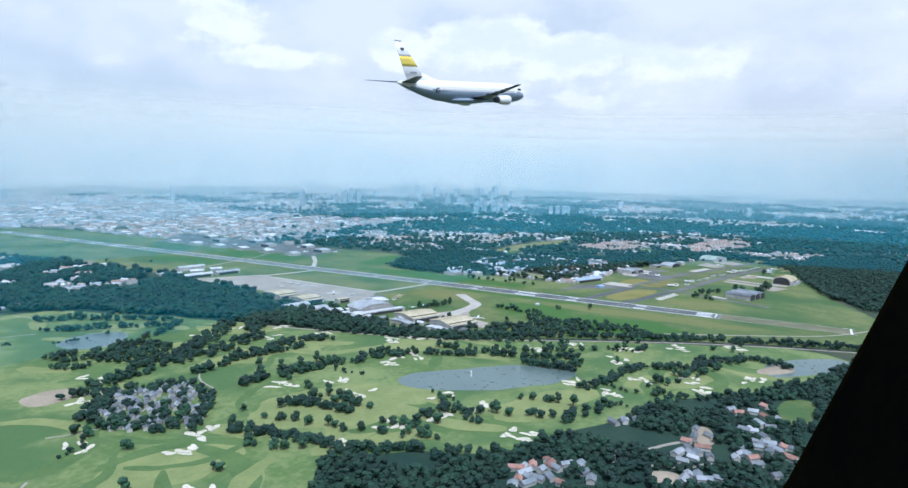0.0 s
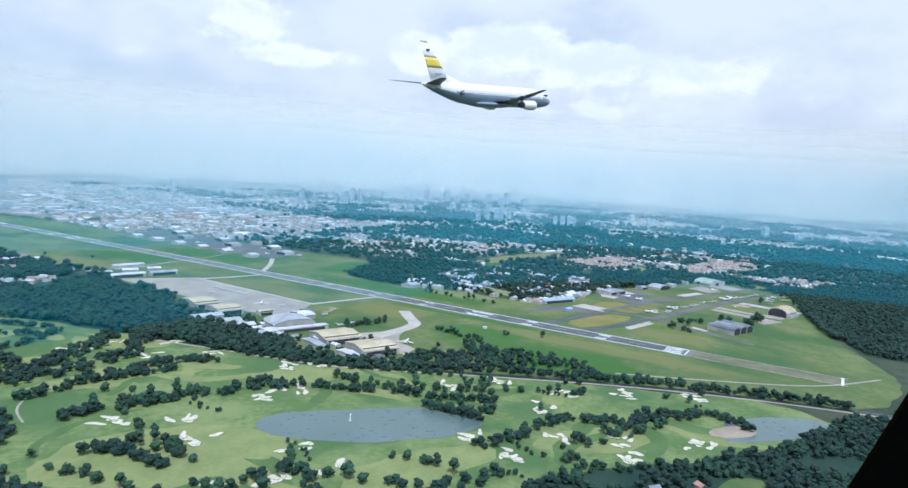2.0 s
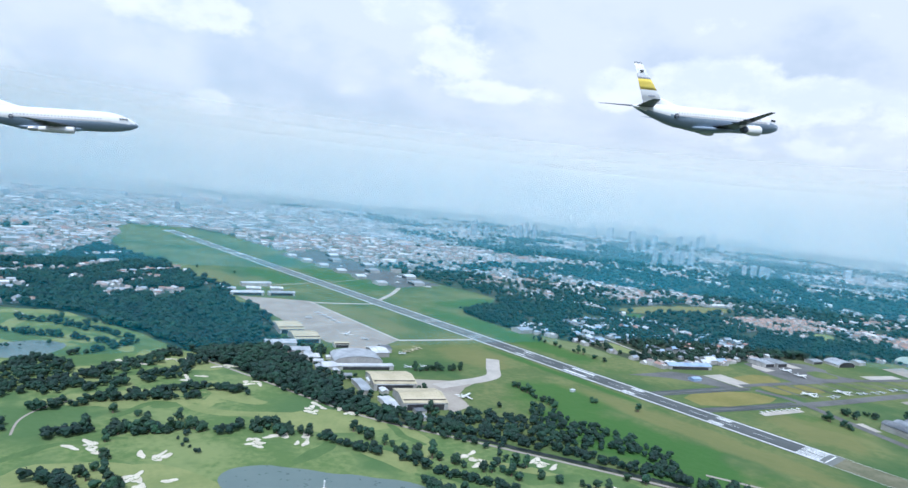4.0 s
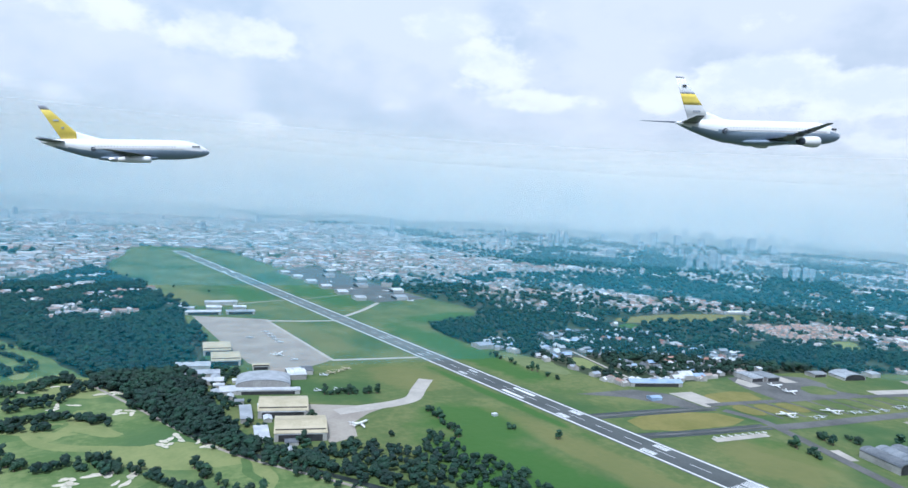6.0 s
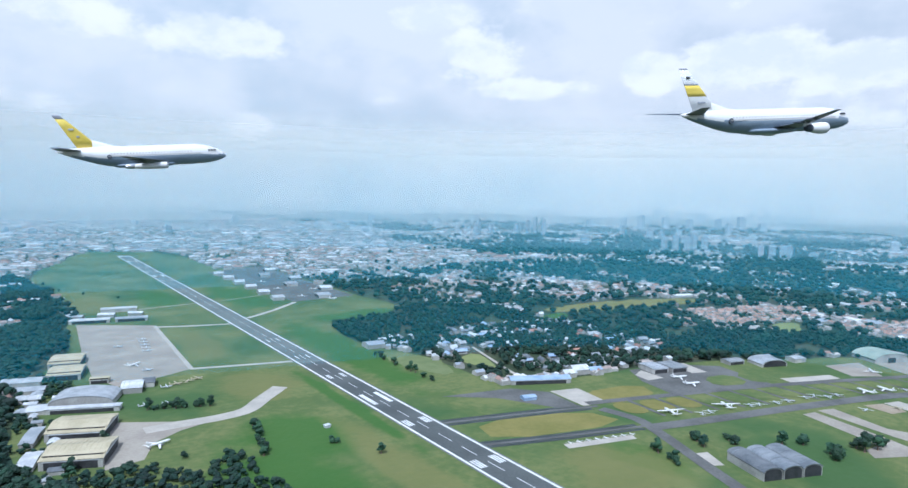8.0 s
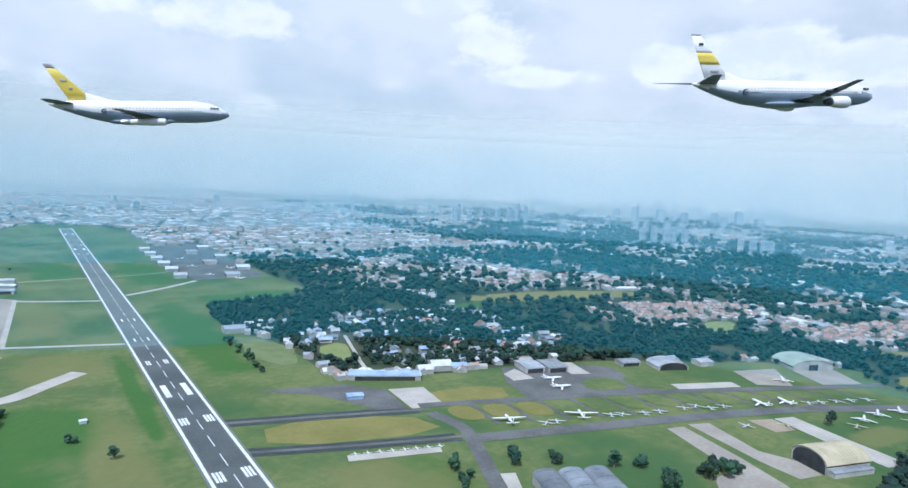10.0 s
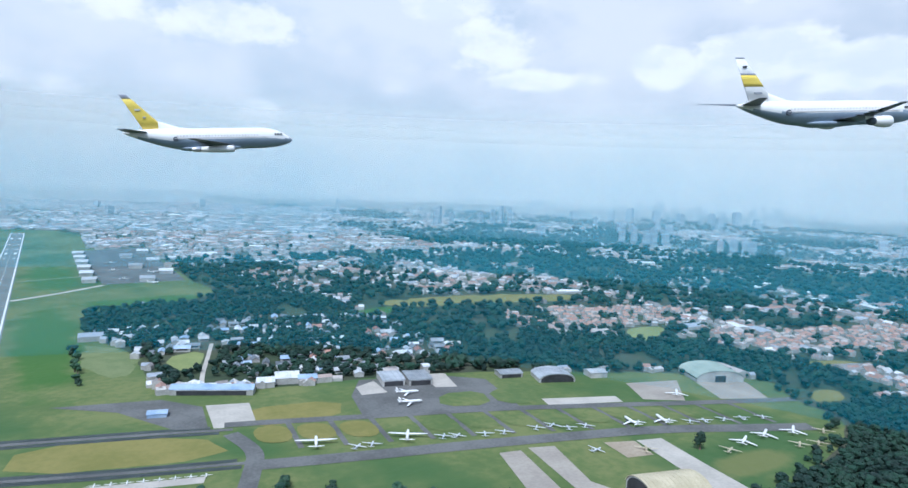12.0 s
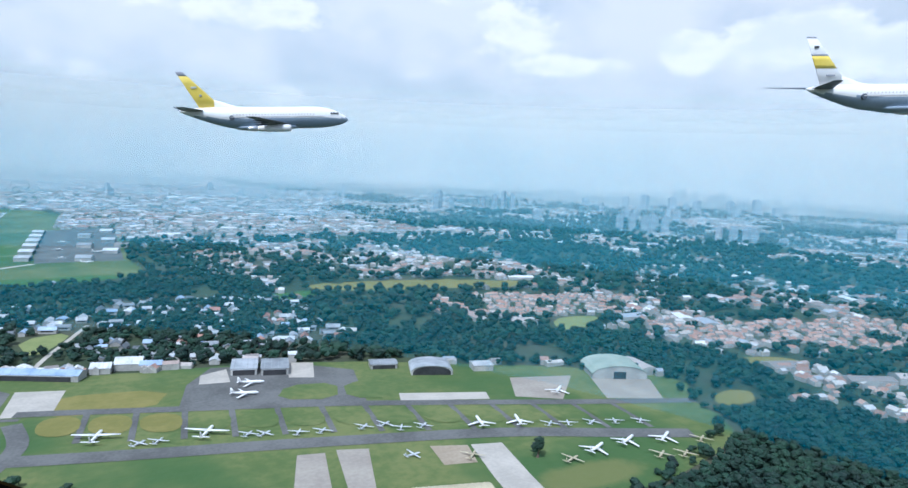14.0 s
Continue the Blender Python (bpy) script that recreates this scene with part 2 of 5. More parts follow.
def raw_mesh(name, verts, faces, mats, parent=None, mat_ids=None, smooth=False):
    me = bpy.data.meshes.new(name)
    me.from_pydata(verts, [], faces)
    for m in mats if isinstance(mats, (list, tuple)) else [mats]:
        me.materials.append(m)
    if mat_ids is not None:
        me.polygons.foreach_set("material_index", mat_ids)
    if smooth:
        me.shade_smooth()
    ob = new(name, me)
    ob.parent = parent
    return ob


def empty(name, label, category, group="", kind=""):
    return tagged(new(name), label, category, group, kind)


def box_into(bm, x0, y0, z0, x1, y1, z1, bevel=0.0):
    made = bmesh.ops.create_cube(bm, size=1.0)["verts"]
    for v in made:
        v.co = Vector((x0 + (v.co.x + 0.5) * (x1 - x0), y0 + (v.co.y + 0.5) * (y1 - y0), z0 + (v.co.z + 0.5) * (z1 - z0)))
    if bevel:
        edges = {e for v in made for e in v.link_edges}
        bmesh.ops.bevel(bm, geom=list(edges), offset=bevel, segments=1, affect="EDGES")


def box(x0, y0, z0, x1, y1, z1, bevel=0.0):
    bm = bmesh.new()
    box_into(bm, x0, y0, z0, x1, y1, z1, bevel)
    return bm


def soften(pts, rounds=2):
    """Cut the corners of a closed outline."""
    for _ in range(rounds):
        out = []
        for (ax, ay), (bx, by) in zip(pts, pts[1:] + pts[:1]):
            out += [(0.75 * ax + 0.25 * bx, 0.75 * ay + 0.25 * by), (0.25 * ax + 0.75 * bx, 0.25 * ay + 0.75 * by)]
        pts = out
    return pts


def rough_edge(pts, step, amount):
    """Split a closed outline into short steps and shift them by noise."""
    out = []
    for (ax, ay), (bx, by) in zip(pts, pts[1:] + pts[:1]):
        n = max(1, int(math.hypot(bx - ax, by - ay) / step))
        for i in range(n):
            x, y = ax + (bx - ax) * i / n, ay + (by - ay) * i / n
            d = noise.noise_vector((x * 0.03, y * 0.03, 0.0))
            out.append((x + amount * d.x, y + amount * d.y))
    return out


def sheet(name, pts, z, m, label, category, wild=0.0, rounds=2, parent=None, depth=0.0):
    """A flat piece of ground with an outline; wild: how far its edge strays."""
    pts = [tuple(map(float, p)) for p in pts]
    if rounds:
        pts = soften(pts, rounds)
    if wild:
        pts = rough_edge(pts, max(6.0, wild), wild)
    flat = [Vector(p) for p in pts]
    vs, _, fs, _, _, _ = geometry.delaunay_2d_cdt(flat, [], [list(range(len(flat)))], 1, 0.01)
    bm = bmesh.new()
    made = [bm.verts.new((v.x, v.y, z)) for v in vs]
    for f in fs:
        bm.faces.new([made[k] for k in f])
    ob = link_mesh(name, bm, m, parent)
    if category:
        tagged(ob, label, category, kind="structure")
    return ob


def band(name, line, width, z, m, label, category, parent=None):
    """A road or strip of even width along a line."""
    bm = bmesh.new()
    line = [Vector((x, y, 0)) for x, y in line]
    row = []
    for i, p in enumerate(line):
        d = (line[min(i + 1, len(line) - 1)] - line[max(i - 1, 0)]).normalized()
        side = Vector((-d.y, d.x, 0)) * width / 2
        row.append((bm.verts.new(p + side + Vector((0, 0, z))), bm.verts.new(p - side + Vector((0, 0, z)))))
    for (a, b), (c, d) in zip(row, row[1:]):
        bm.faces.new((a, b, d, c))
    ob = link_mesh(name, bm, m, parent)
    if category:
        tagged(ob, label, category, kind="structure")
    return ob


def curve_line(pts, n=6):
    """A smooth line through the points."""
    p = [pts[0]] + list(pts) + [pts[-1]]
    out = []
    for a, b, c, d in zip(p, p[1:], p[2:], p[3:]):
        for i in range(n):
            t = i / n
            out.append(tuple(0.5 * (2 * b[k] + (c[k] - a[k]) * t + (2 * a[k] - 5 * b[k] + 4 * c[k] - d[k]) * t * t
                                    + (3 * b[k] - a[k] - 3 * c[k] + d[k]) * t ** 3) for k in (0, 1)))
    return out + [pts[-1]]


def inside(x, y, pts):
    hit = False
    for (ax, ay), (bx, by) in zip(pts, pts[1:] + pts[:1]):
        if (ay > y) != (by > y) and x < (bx - ax) * (y - ay) / (by - ay) + ax:
            hit = not hit
    return hit

# ---- distant sky with its clouds, and the haze ----
SKY_R = 14000.0


def sky_material():
    m = bpy.data.materials.new("cloudy_sky")
    m.use_nodes = True
    n = Net(m.node_tree)
    n.nodes.remove(n.nodes["Principled BSDF"])
    sep = n.add("ShaderNodeSeparateXYZ")
    n.links.new(n.add("ShaderNodeTexCoord").outputs["Object"], sep.inputs[0])
    x, y, z = sep.outputs
    az = n.math("MULTIPLY", n.math("ARCTAN2", x, y), 57.2958)
    flat = n.math("SQRT", n.math("ADD", n.math("MULTIPLY", x, x), n.math("MULTIPLY", y, y)))
    el = n.math("MULTIPLY", n.math("ARCTAN2", z, flat), 57.2958)
    comb = n.add("ShaderNodeCombineXYZ")
    n.put(comb, 0, az), n.put(comb, 1, n.math("MULTIPLY", el, 1.5))
    where = comb.outputs[0]
    soft, puff, wisp = n.noise(where, 0.07, 5.0, 0.55), n.noise(where, 0.28, 6.0, 0.6), n.noise(where, 0.16, 5.0, 0.6)
    # clear air, from the hazy horizon up
    base = n.ramp(n.math("MULTIPLY_ADD", el, 1 / 30, 0.2), [(0.0, (0.458, 0.500, 0.539)), (0.16, (0.53, 0.545, 0.562)), (0.20, (0.605, 0.612, 0.618)), (0.25, (0.687, 0.692, 0.684)), (0.34, (0.715, 0.732, 0.733)), (0.8, (0.626, 0.702, 0.758))])
    east = n.ramp(n.math("DIVIDE", az, 90.0), [(0.1, grey(0.0)), (0.75, grey(1.0))])
    base = n.mix(n.math("MULTIPLY", east, 0.35), base, (0.741, 0.700, 0.688))
    # a broad thin veil of white
    veil = n.ramp(n.math("ADD", soft, n.math("MULTIPLY", n.math("SUBTRACT", el, 6.0), 0.012)), [(0.36, grey(0)), (0.64, grey(1))])
    lift = n.ramp(n.math("MULTIPLY_ADD", el, 1 / 20, 0.0), [(0.05, grey(0)), (0.35, grey(1))])
    colour = n.mix(n.math("MULTIPLY", n.math("MULTIPLY", veil, lift), 0.6), base, (1.036, 0.960, 0.902))
    # cumulus heaps: azimuth, elevation, half width, half height, strength
    heaps = [(60.5, 10.6, 5.2, 2.2, 1.15), (66.5, 9.6, 5.0, 1.8, 1.0), (52.6, 9.8, 2.4, 1.6, 1.1), (18.8, 5.0, 1.5, 1.0, 1.7), (38.0, 11.6, 3.0, 2.6, 0.8),
             (42.5, 8.8, 5.0, 0.9, 0.75), (16.5, 11.8, 5.5, 1.5, 0.85), (7.0, 12.5, 5.0, 1.5, 0.6), (34.0, 14.6, 4.0, 1.2, 0.7), (26.0, 3.4, 4.0, 0.8, 0.3), (76.0, 9.0, 6.0, 1.8, 0.6), (15.2, 3.4, 2.0, 0.5, 0.3), (4.0, 6.0, 5.0, 1.0, 0.35), (69.0, 6.2, 8.0, 1.5, 0.3)]
    total = None
    for a, e, w, h, s in heaps:
        du = n.math("DIVIDE", n.math("SUBTRACT", az, a), w)
        dv = n.math("DIVIDE", n.math("SUBTRACT", el, e), h)
        r = n.math("SQRT", n.math("ADD", n.math("MULTIPLY", du, du), n.math("MULTIPLY", dv, dv)))
        v = n.math("MULTIPLY", n.math("MAXIMUM", n.math("SUBTRACT", 1.35, r), 0.0), s)
        total = v if total is None else n.math("MAXIMUM", total, v)
    edge = n.math("ADD", total, n.math("MULTIPLY", n.math("SUBTRACT", puff, 0.5), 1.5))
    heap = n.ramp(edge, [(0.12, grey(0)), (0.6, grey(1))])
    shade = n.ramp(wisp, [(0.35, (0.93, 0.90, 0.88)), (0.58, (1.12, 1.04, 0.97))])
    colour = n.mix(n.math("MULTIPLY", heap, 0.9), colour, shade)
    em = n.add("ShaderNodeEmission")
    n.put(em, 0, colour)
    n.put(n.nodes["Material Output"], 0, em.outputs[0])
    m.cycles.emission_sampling = "NONE"
    return m


verts, faces = [], []
AZ, EL = range(-60, 151, 5), [-10, 42]
for e in EL:
    for a in AZ:
        verts.append((SKY_R * math.cos(radians(e)) * math.sin(radians(a)), SKY_R * math.cos(radians(e)) * math.cos(radians(a)), SKY_R * math.sin(radians(e))))
for j in range(len(EL) - 1):
    for i in range(len(AZ) - 1):
        k = j * len(AZ) + i
        faces.append((k, k + len(AZ), k + len(AZ) + 1, k + 1))
sky_backdrop = tagged(raw_mesh("sky_backdrop", verts, faces, sky_material(), smooth=True), "pale blue hazy sky with white cumulus clouds", "sky", kind="structure")


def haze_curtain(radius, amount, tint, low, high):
    """A thin upright see-through sheet round the airfield, its tint standing in for haze, thinning upwards."""
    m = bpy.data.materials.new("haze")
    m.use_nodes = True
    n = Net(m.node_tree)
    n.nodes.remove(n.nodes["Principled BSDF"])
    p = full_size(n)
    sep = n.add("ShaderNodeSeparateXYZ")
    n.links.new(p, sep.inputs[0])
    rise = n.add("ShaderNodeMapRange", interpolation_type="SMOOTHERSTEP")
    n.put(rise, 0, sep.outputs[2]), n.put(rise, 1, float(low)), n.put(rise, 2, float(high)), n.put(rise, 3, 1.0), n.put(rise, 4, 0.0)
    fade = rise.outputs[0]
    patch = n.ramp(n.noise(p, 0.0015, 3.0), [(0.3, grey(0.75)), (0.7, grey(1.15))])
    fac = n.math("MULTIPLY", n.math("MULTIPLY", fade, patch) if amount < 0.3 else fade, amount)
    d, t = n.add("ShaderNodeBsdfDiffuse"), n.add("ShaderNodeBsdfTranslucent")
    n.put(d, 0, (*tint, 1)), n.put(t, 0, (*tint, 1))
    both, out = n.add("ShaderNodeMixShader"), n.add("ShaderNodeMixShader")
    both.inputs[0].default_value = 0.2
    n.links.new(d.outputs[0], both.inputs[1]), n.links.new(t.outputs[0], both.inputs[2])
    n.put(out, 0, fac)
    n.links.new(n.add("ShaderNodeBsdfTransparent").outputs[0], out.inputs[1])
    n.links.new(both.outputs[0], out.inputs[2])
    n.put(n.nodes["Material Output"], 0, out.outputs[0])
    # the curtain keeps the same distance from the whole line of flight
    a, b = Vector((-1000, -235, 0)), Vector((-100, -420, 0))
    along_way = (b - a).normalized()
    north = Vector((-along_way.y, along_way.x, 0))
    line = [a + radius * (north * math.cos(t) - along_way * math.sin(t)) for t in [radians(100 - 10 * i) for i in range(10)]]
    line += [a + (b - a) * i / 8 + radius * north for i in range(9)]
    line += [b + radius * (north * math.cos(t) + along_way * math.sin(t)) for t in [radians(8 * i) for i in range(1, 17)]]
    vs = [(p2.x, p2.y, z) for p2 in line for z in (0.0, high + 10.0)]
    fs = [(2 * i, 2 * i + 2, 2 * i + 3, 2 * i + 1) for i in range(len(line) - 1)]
    ob = tagged(raw_mesh("haze_bank", vs, fs, m, smooth=True), "tinted see-through sheet standing in for bluish haze over the plain", "haze", kind="structure")
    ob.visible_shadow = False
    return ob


# distance haze is painted by these sheets, from dark blue to dense and pale
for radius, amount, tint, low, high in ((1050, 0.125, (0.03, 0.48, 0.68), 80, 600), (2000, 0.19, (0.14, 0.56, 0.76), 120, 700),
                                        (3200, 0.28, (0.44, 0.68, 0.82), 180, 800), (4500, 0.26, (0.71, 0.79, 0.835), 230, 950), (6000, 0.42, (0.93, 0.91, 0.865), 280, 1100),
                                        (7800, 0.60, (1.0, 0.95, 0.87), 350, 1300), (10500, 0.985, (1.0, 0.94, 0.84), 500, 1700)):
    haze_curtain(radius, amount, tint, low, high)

# ---- the plan, in metres: the runway runs along y, its near threshold at the origin ----
AIRFIELD = [(-383, 2010), (-312, 1670), (-290, 1260), (-330, 1180), (-335, 900), (-420, 740), (-445, 380), (-378, 250), (-274, 60), (-190, -130), (-150, -280),
            (60, -330), (230, -260), (430, -190), (640, -150), (760, -132), (845, -108), (915, -70), (925, 0), (985, 60), (930, 120), (850, 170), (740, 225), (600, 290),
            (480, 320), (345, 330), (200, 365), (195, 480), (190, 600), (140, 690), (135, 810), (163, 925), (257, 945), (395, 1012), (420, 1100), (390, 1246), (390, 2063), (210, 1960),
            (216, 2700), (-120, 2870), (-150, 2800)]
GOLF = [(-183, -150), (-246, -40), (-350, 185), (-460, 390), (-530, 600), (-570, 760), (-652, 1040), (-760, 1140), (-1000, 1250),
        (-1400, 1200), (-1500, 500), (-1300, 100), (-1000, 150), (-915, 250), (-858, 170), (-814, 98), (-750, 70), (-671, 26), (-563, -14),
        (-489, -97), (-336, -193), (-250, -260)]
WEST_FOREST = [(-593, 1760), (-395, 2080), (-325, 1669), (-335, 1290), (-345, 1000), (-395, 900), (-440, 740), (-445, 600), (-432, 440), (-440, 355),
               (-464, 388), (-500, 490), (-555, 697), (-594, 879), (-652, 1053), (-753, 1157), (-980, 1290), (-900, 1700)]
SOUTH_FOREST = [(-950, 234), (-912, 252), (-858, 173), (-814, 98), (-750, 70), (-671, 26), (-563, -14), (-489, -97), (-336, -193), (-215, -232),
                (-160, -295), (60, -345), (60, -470), (-300, -470), (-700, -380), (-1150, 100)]
EAST_FOREST = [(235, -275), (430, -205), (600, -165), (700, -140), (760, -138), (850, -114), (920, -76), (936, -40), (1000, -45), (1060, -60), (1090, -150), (1250, -180), (1300, -420), (800, -420), (240, -420)]
POND = [(-692, 318), (-650, 322), (-617, 292), (-579, 253), (-537, 220), (-518, 165), (-512, 118), (-566, 120), (-625, 163), (-670, 213), (-702, 272)]
SOUTH_ROAD = [(-560, 720), (-522, 590), (-465, 395), (-378, 245), (-270, 55), (-190, -130), (-130, -330)]

# ---- ground ----
bm = bmesh.new()
bmesh.ops.create_grid(bm, x_segments=30, y_segments=30, size=15000)
tagged(link_mesh("ground", bm, M["land"]), "dark green wooded plain with bare earth patches", "ground", kind="structure")
sheet("golf_course", GOLF, 0.10, M["golf"], "mown green golf course turf", "lawn", 6, 1)
# ground sheets in a darker green than the plain, one under each wood
sheet("forest_floor", WEST_FOREST, 0.14, M["understory"], "dark green ground under dense trees", "ground", 8, 1)
sheet("forest_floor", SOUTH_FOREST, 0.14, M["understory"], "dark green ground under dense trees", "ground", 8, 1)
sheet("forest_floor", EAST_FOREST, 0.14, M["understory"], "dark green ground under dense trees", "ground", 8, 1)
sheet("airfield", AIRFIELD, 0.20, M["field"], "wide airfield grass, green and yellowing", "grass", 5, 1)
# greener and drier stretches
sheet("dry_grass", [(268, 275), (389, 257), (365, 198), (257, 214)], 0.26, M["dry"], "rough yellow dry grass", "grass", 1.5, 1)
sheet("dry_grass", [(60, 258), (215, 218), (240, 145), (45, 190)], 0.26, M["dry"], "yellow-green mown grass between taxiways", "grass", 1.5, 1)

# ---- runway ----
tagged(raw_mesh("overrun", [(-24, -245, 0.58), (24, -245, 0.58), (24, -10, 0.58), (-24, -10, 0.58)], [(0, 1, 2, 3)], M["overrun"]), "weathered pale runway overrun, grass growing through", "runway", kind="structure")
tagged(raw_mesh("runway", [(-26, -12, 0.62), (26, -12, 0.62), (26, 2640, 0.62), (-26, 2640, 0.62)], [(0, 1, 2, 3)], M["runway"]),
       "dark asphalt runway with white painted markings", "runway", kind="structure")
runway = bpy.data.objects["runway"]


raw_mesh("new_asphalt", [(-19, 30, 0.65), (19, 30, 0.65), (19, 640, 0.65), (-19, 640, 0.65)], [(0, 1, 2, 3)], M["asphalt"], runway)


def stripe(x0, y0, x1, y1):
    return raw_mesh("marking", [(x0, y0, 0.68), (x1, y0, 0.68), (x1, y1, 0.68), (x0, y1, 0.68)], [(0, 1, 2, 3)], M["marking"], runway)


for s in (-1, 1):
    stripe(s * 21.8 - 1.6, 0, s * 21.8 + 1.6, 2630)
    stripe(s * 24.6 - 0.35, -245, s * 24.6 + 0.35, 0)
    for y, bars in ((150, 3), (300, 3), (545, 2), (685, 1), (835, 1), (2180, 3), (2030, 3), (1790, 2)):
        for i in range(bars):
            x = s * (8.6 + i * 3.4)
            stripe(min(x, x + s * 2.5), y - 11, max(x, x + s * 2.5), y + 11)
    for y in (412, 1915, 2400):
        stripe(min(s * 8.5, s * 15.5), y - 25, max(s * 8.5, s * 15.5), y + 25)
    for i in range(6):
        for y in (6, 2590):
            x = s * (3.0 + i * 3.2)
            stripe(x - 0.9, y, x + 0.9, y + 30)
for i in range(50):
    stripe(-0.5, 70 + i * 50, 0.5, 100 + i * 50)
stripe(-24, -240, 24, -236)
stripe(-20, -3, 20, -1)

# ---- taxiways, aprons and roads ----
E_ROADS = [("taxiway", [(26, 276), (155, 243), (250, 216)], 7, "old_asphalt", "narrow grey asphalt taxiway between ditches"),
           ("taxiway", [(245, 232), (297, 218), (397, 188), (530, 149), (659, 102), (795, 49), (894, 13), (930, 0)], 15, "old_asphalt", "worn grey taxiway"),
           ("taxiway", [(26, 190), (121, 160), (240, 128)], 6, "old_asphalt", "narrow grey asphalt taxiway"),
           ("taxiway", [(238, 122), (281, 110), (367, 88), (440, 71), (530, 48), (665, 10), (770, -35), (848, -69)], 22, "old_asphalt", "worn grey asphalt taxiway"),
           ("taxiway", [(245, 205), (254, 150), (238, 100), (200, 10), (160, -90)], 17, "old_asphalt", "worn grey asphalt connecting taxiway"),
           ("taxiway", [(-26, 666), (-100, 684), (-186, 706)], 10, "pale_concrete", "pale concrete taxiway"),
           ("taxiway", [(-26, 1032), (-100, 1050), (-170, 1075)], 12, "pale_concrete", "pale concrete taxiway"),
           ("taxiway", [(-184, 708), (-178, 850), (-168, 1090)], 8, "pale_concrete", "pale concrete apron edge"),
           ("taxiway", [(26, 1075), (110, 1140), (200, 1225)], 13, "pale_concrete", "pale concrete taxiway"),
           ("taxiway", [(26, 1330), (160, 1375)], 5, "concrete", "narrow pale service road"),
           ("taxiway", [(-26, 1330), (-240, 1290)], 7, "concrete", "narrow pale service road"),
           ("taxiway", [(-96, 536), (-138, 493), (-172, 458), (-210, 449), (-252, 450), (-300, 450)], 24, "pale_concrete", "pale concrete taxiway to the hangars"),
           ("road", [(252, 385), (262, 430), (282, 500), (307, 589)], 6, "pale_concrete", "straight pale avenue into the base"),
           ("road", [(-215, 60), (-150, -60), (-60, -200), (60, -290)], 5, "concrete", "narrow perimeter road")]
for i, (name, line, width, m, label) in enumerate(E_ROADS):
    band(name, curve_line(line), width, 0.48 + 0.008 * i, M[m], label, "road")
for line in ([(26, 284), (155, 251), (230, 230)], [(26, 268), (155, 235), (235, 212)], [(26, 197), (121, 167), (235, 137)], [(26, 183), (121, 153), (235, 121)]):
    band("ditch", curve_line(line), 7, 0.36, M["ditch"], "dark drainage ditch along the taxiway", "ditch")
band("canal", curve_line(SOUTH_ROAD), 9, 0.36, M["ditch"], "dark canal along the airfield fence", "canal")
band("road", [(x - 9, y - 5) for x, y in curve_line(SOUTH_ROAD)], 5, 0.38, M["concrete"], "pale perimeter road beside the canal", "road")
PADS = [([(-322, 909), (-306, 1180), (-169, 1095), (-185, 706), (-240, 680), (-300, 660), (-325, 737)], "concrete", "pale concrete parking apron"),
        ([(-335, 505), (-262, 464), (-225, 457), (-225, 440), (-262, 428), (-298, 403), (-316, 358), (-356, 350)], "concrete", "pale concrete hangar apron"),
        ([(160, 1930), (386, 2040), (384, 1250), (200, 1232)], "old_asphalt", "grey asphalt terminal apron"),
        ([(240, 303), (287, 291), (276, 217), (233, 227)], "pale_concrete", "square pale concrete pad"),
        ([(85, 368), (198, 345), (236, 300), (228, 230), (196, 240), (150, 320)], "old_asphalt", "worn grey asphalt apron"),
        ([(405, 262), (440, 318), (545, 296), (600, 250), (575, 140), (540, 150), (456, 175), (390, 195)], "old_asphalt", "worn grey asphalt apron"),
        ([(618, 150), (714, 116), (706, 95), (610, 127)], "pale_concrete", "pale concrete strip"),
        ([(108, 140), (203, 116), (198, 104), (104, 127)], "pale_concrete", "pale concrete strip under parked aeroplanes"),
        ([(469, 38), (493, 33), (472, -57), (452, -120), (387, -87), (404, -70), (434, -72)], "concrete", "pale concrete taxi strip opening into an apron"),
        ([(504, 35), (532, 26), (508, -53), (521, -88), (511, -120), (480, -114), (483, -69)], "concrete", "pale concrete taxi strip to the hangar"),
        ([(586, 9), (620, -3), (610, -38), (580, -31)], "earth", "brownish pale concrete pad"),
        ([(623, -3), (653, -11), (640, -76), (627, -154), (595, -145), (608, -69)], "pale_concrete", "long pale concrete strip"),
        ([(868, 110), (938, 78), (899, 18), (836, 45)], "concrete", "pale concrete apron before a hangar"),
        ([(210, 40), (235, 31), (218, -2), (194, 10)], "pale_concrete", "pale concrete strip"),
        ([(424, 292), (456, 306), (452, 256), (418, 260)], "pale_concrete", "pale concrete apron wing"),
        ([(530, 308), (562, 296), (546, 238), (518, 248)], "pale_concrete", "pale concrete apron wing"),
        ([(770, 150), (850, 128), (785, 62), (738, 90)], "concrete", "pale concrete apron")]
for i, (pts, m, label) in enumerate(PADS):
    sheet("apron", pts, 0.40 + 0.005 * i, M[m], label, "apron", 0, 0)
for pts in ([(506, 222), (566, 212), (548, 158), (484, 180)], [(572, 208), (630, 196), (610, 140), (558, 156)]):
    sheet("lawn", pts, 0.64, M["field"], "grass island between aprons", "grass", 2, 1)


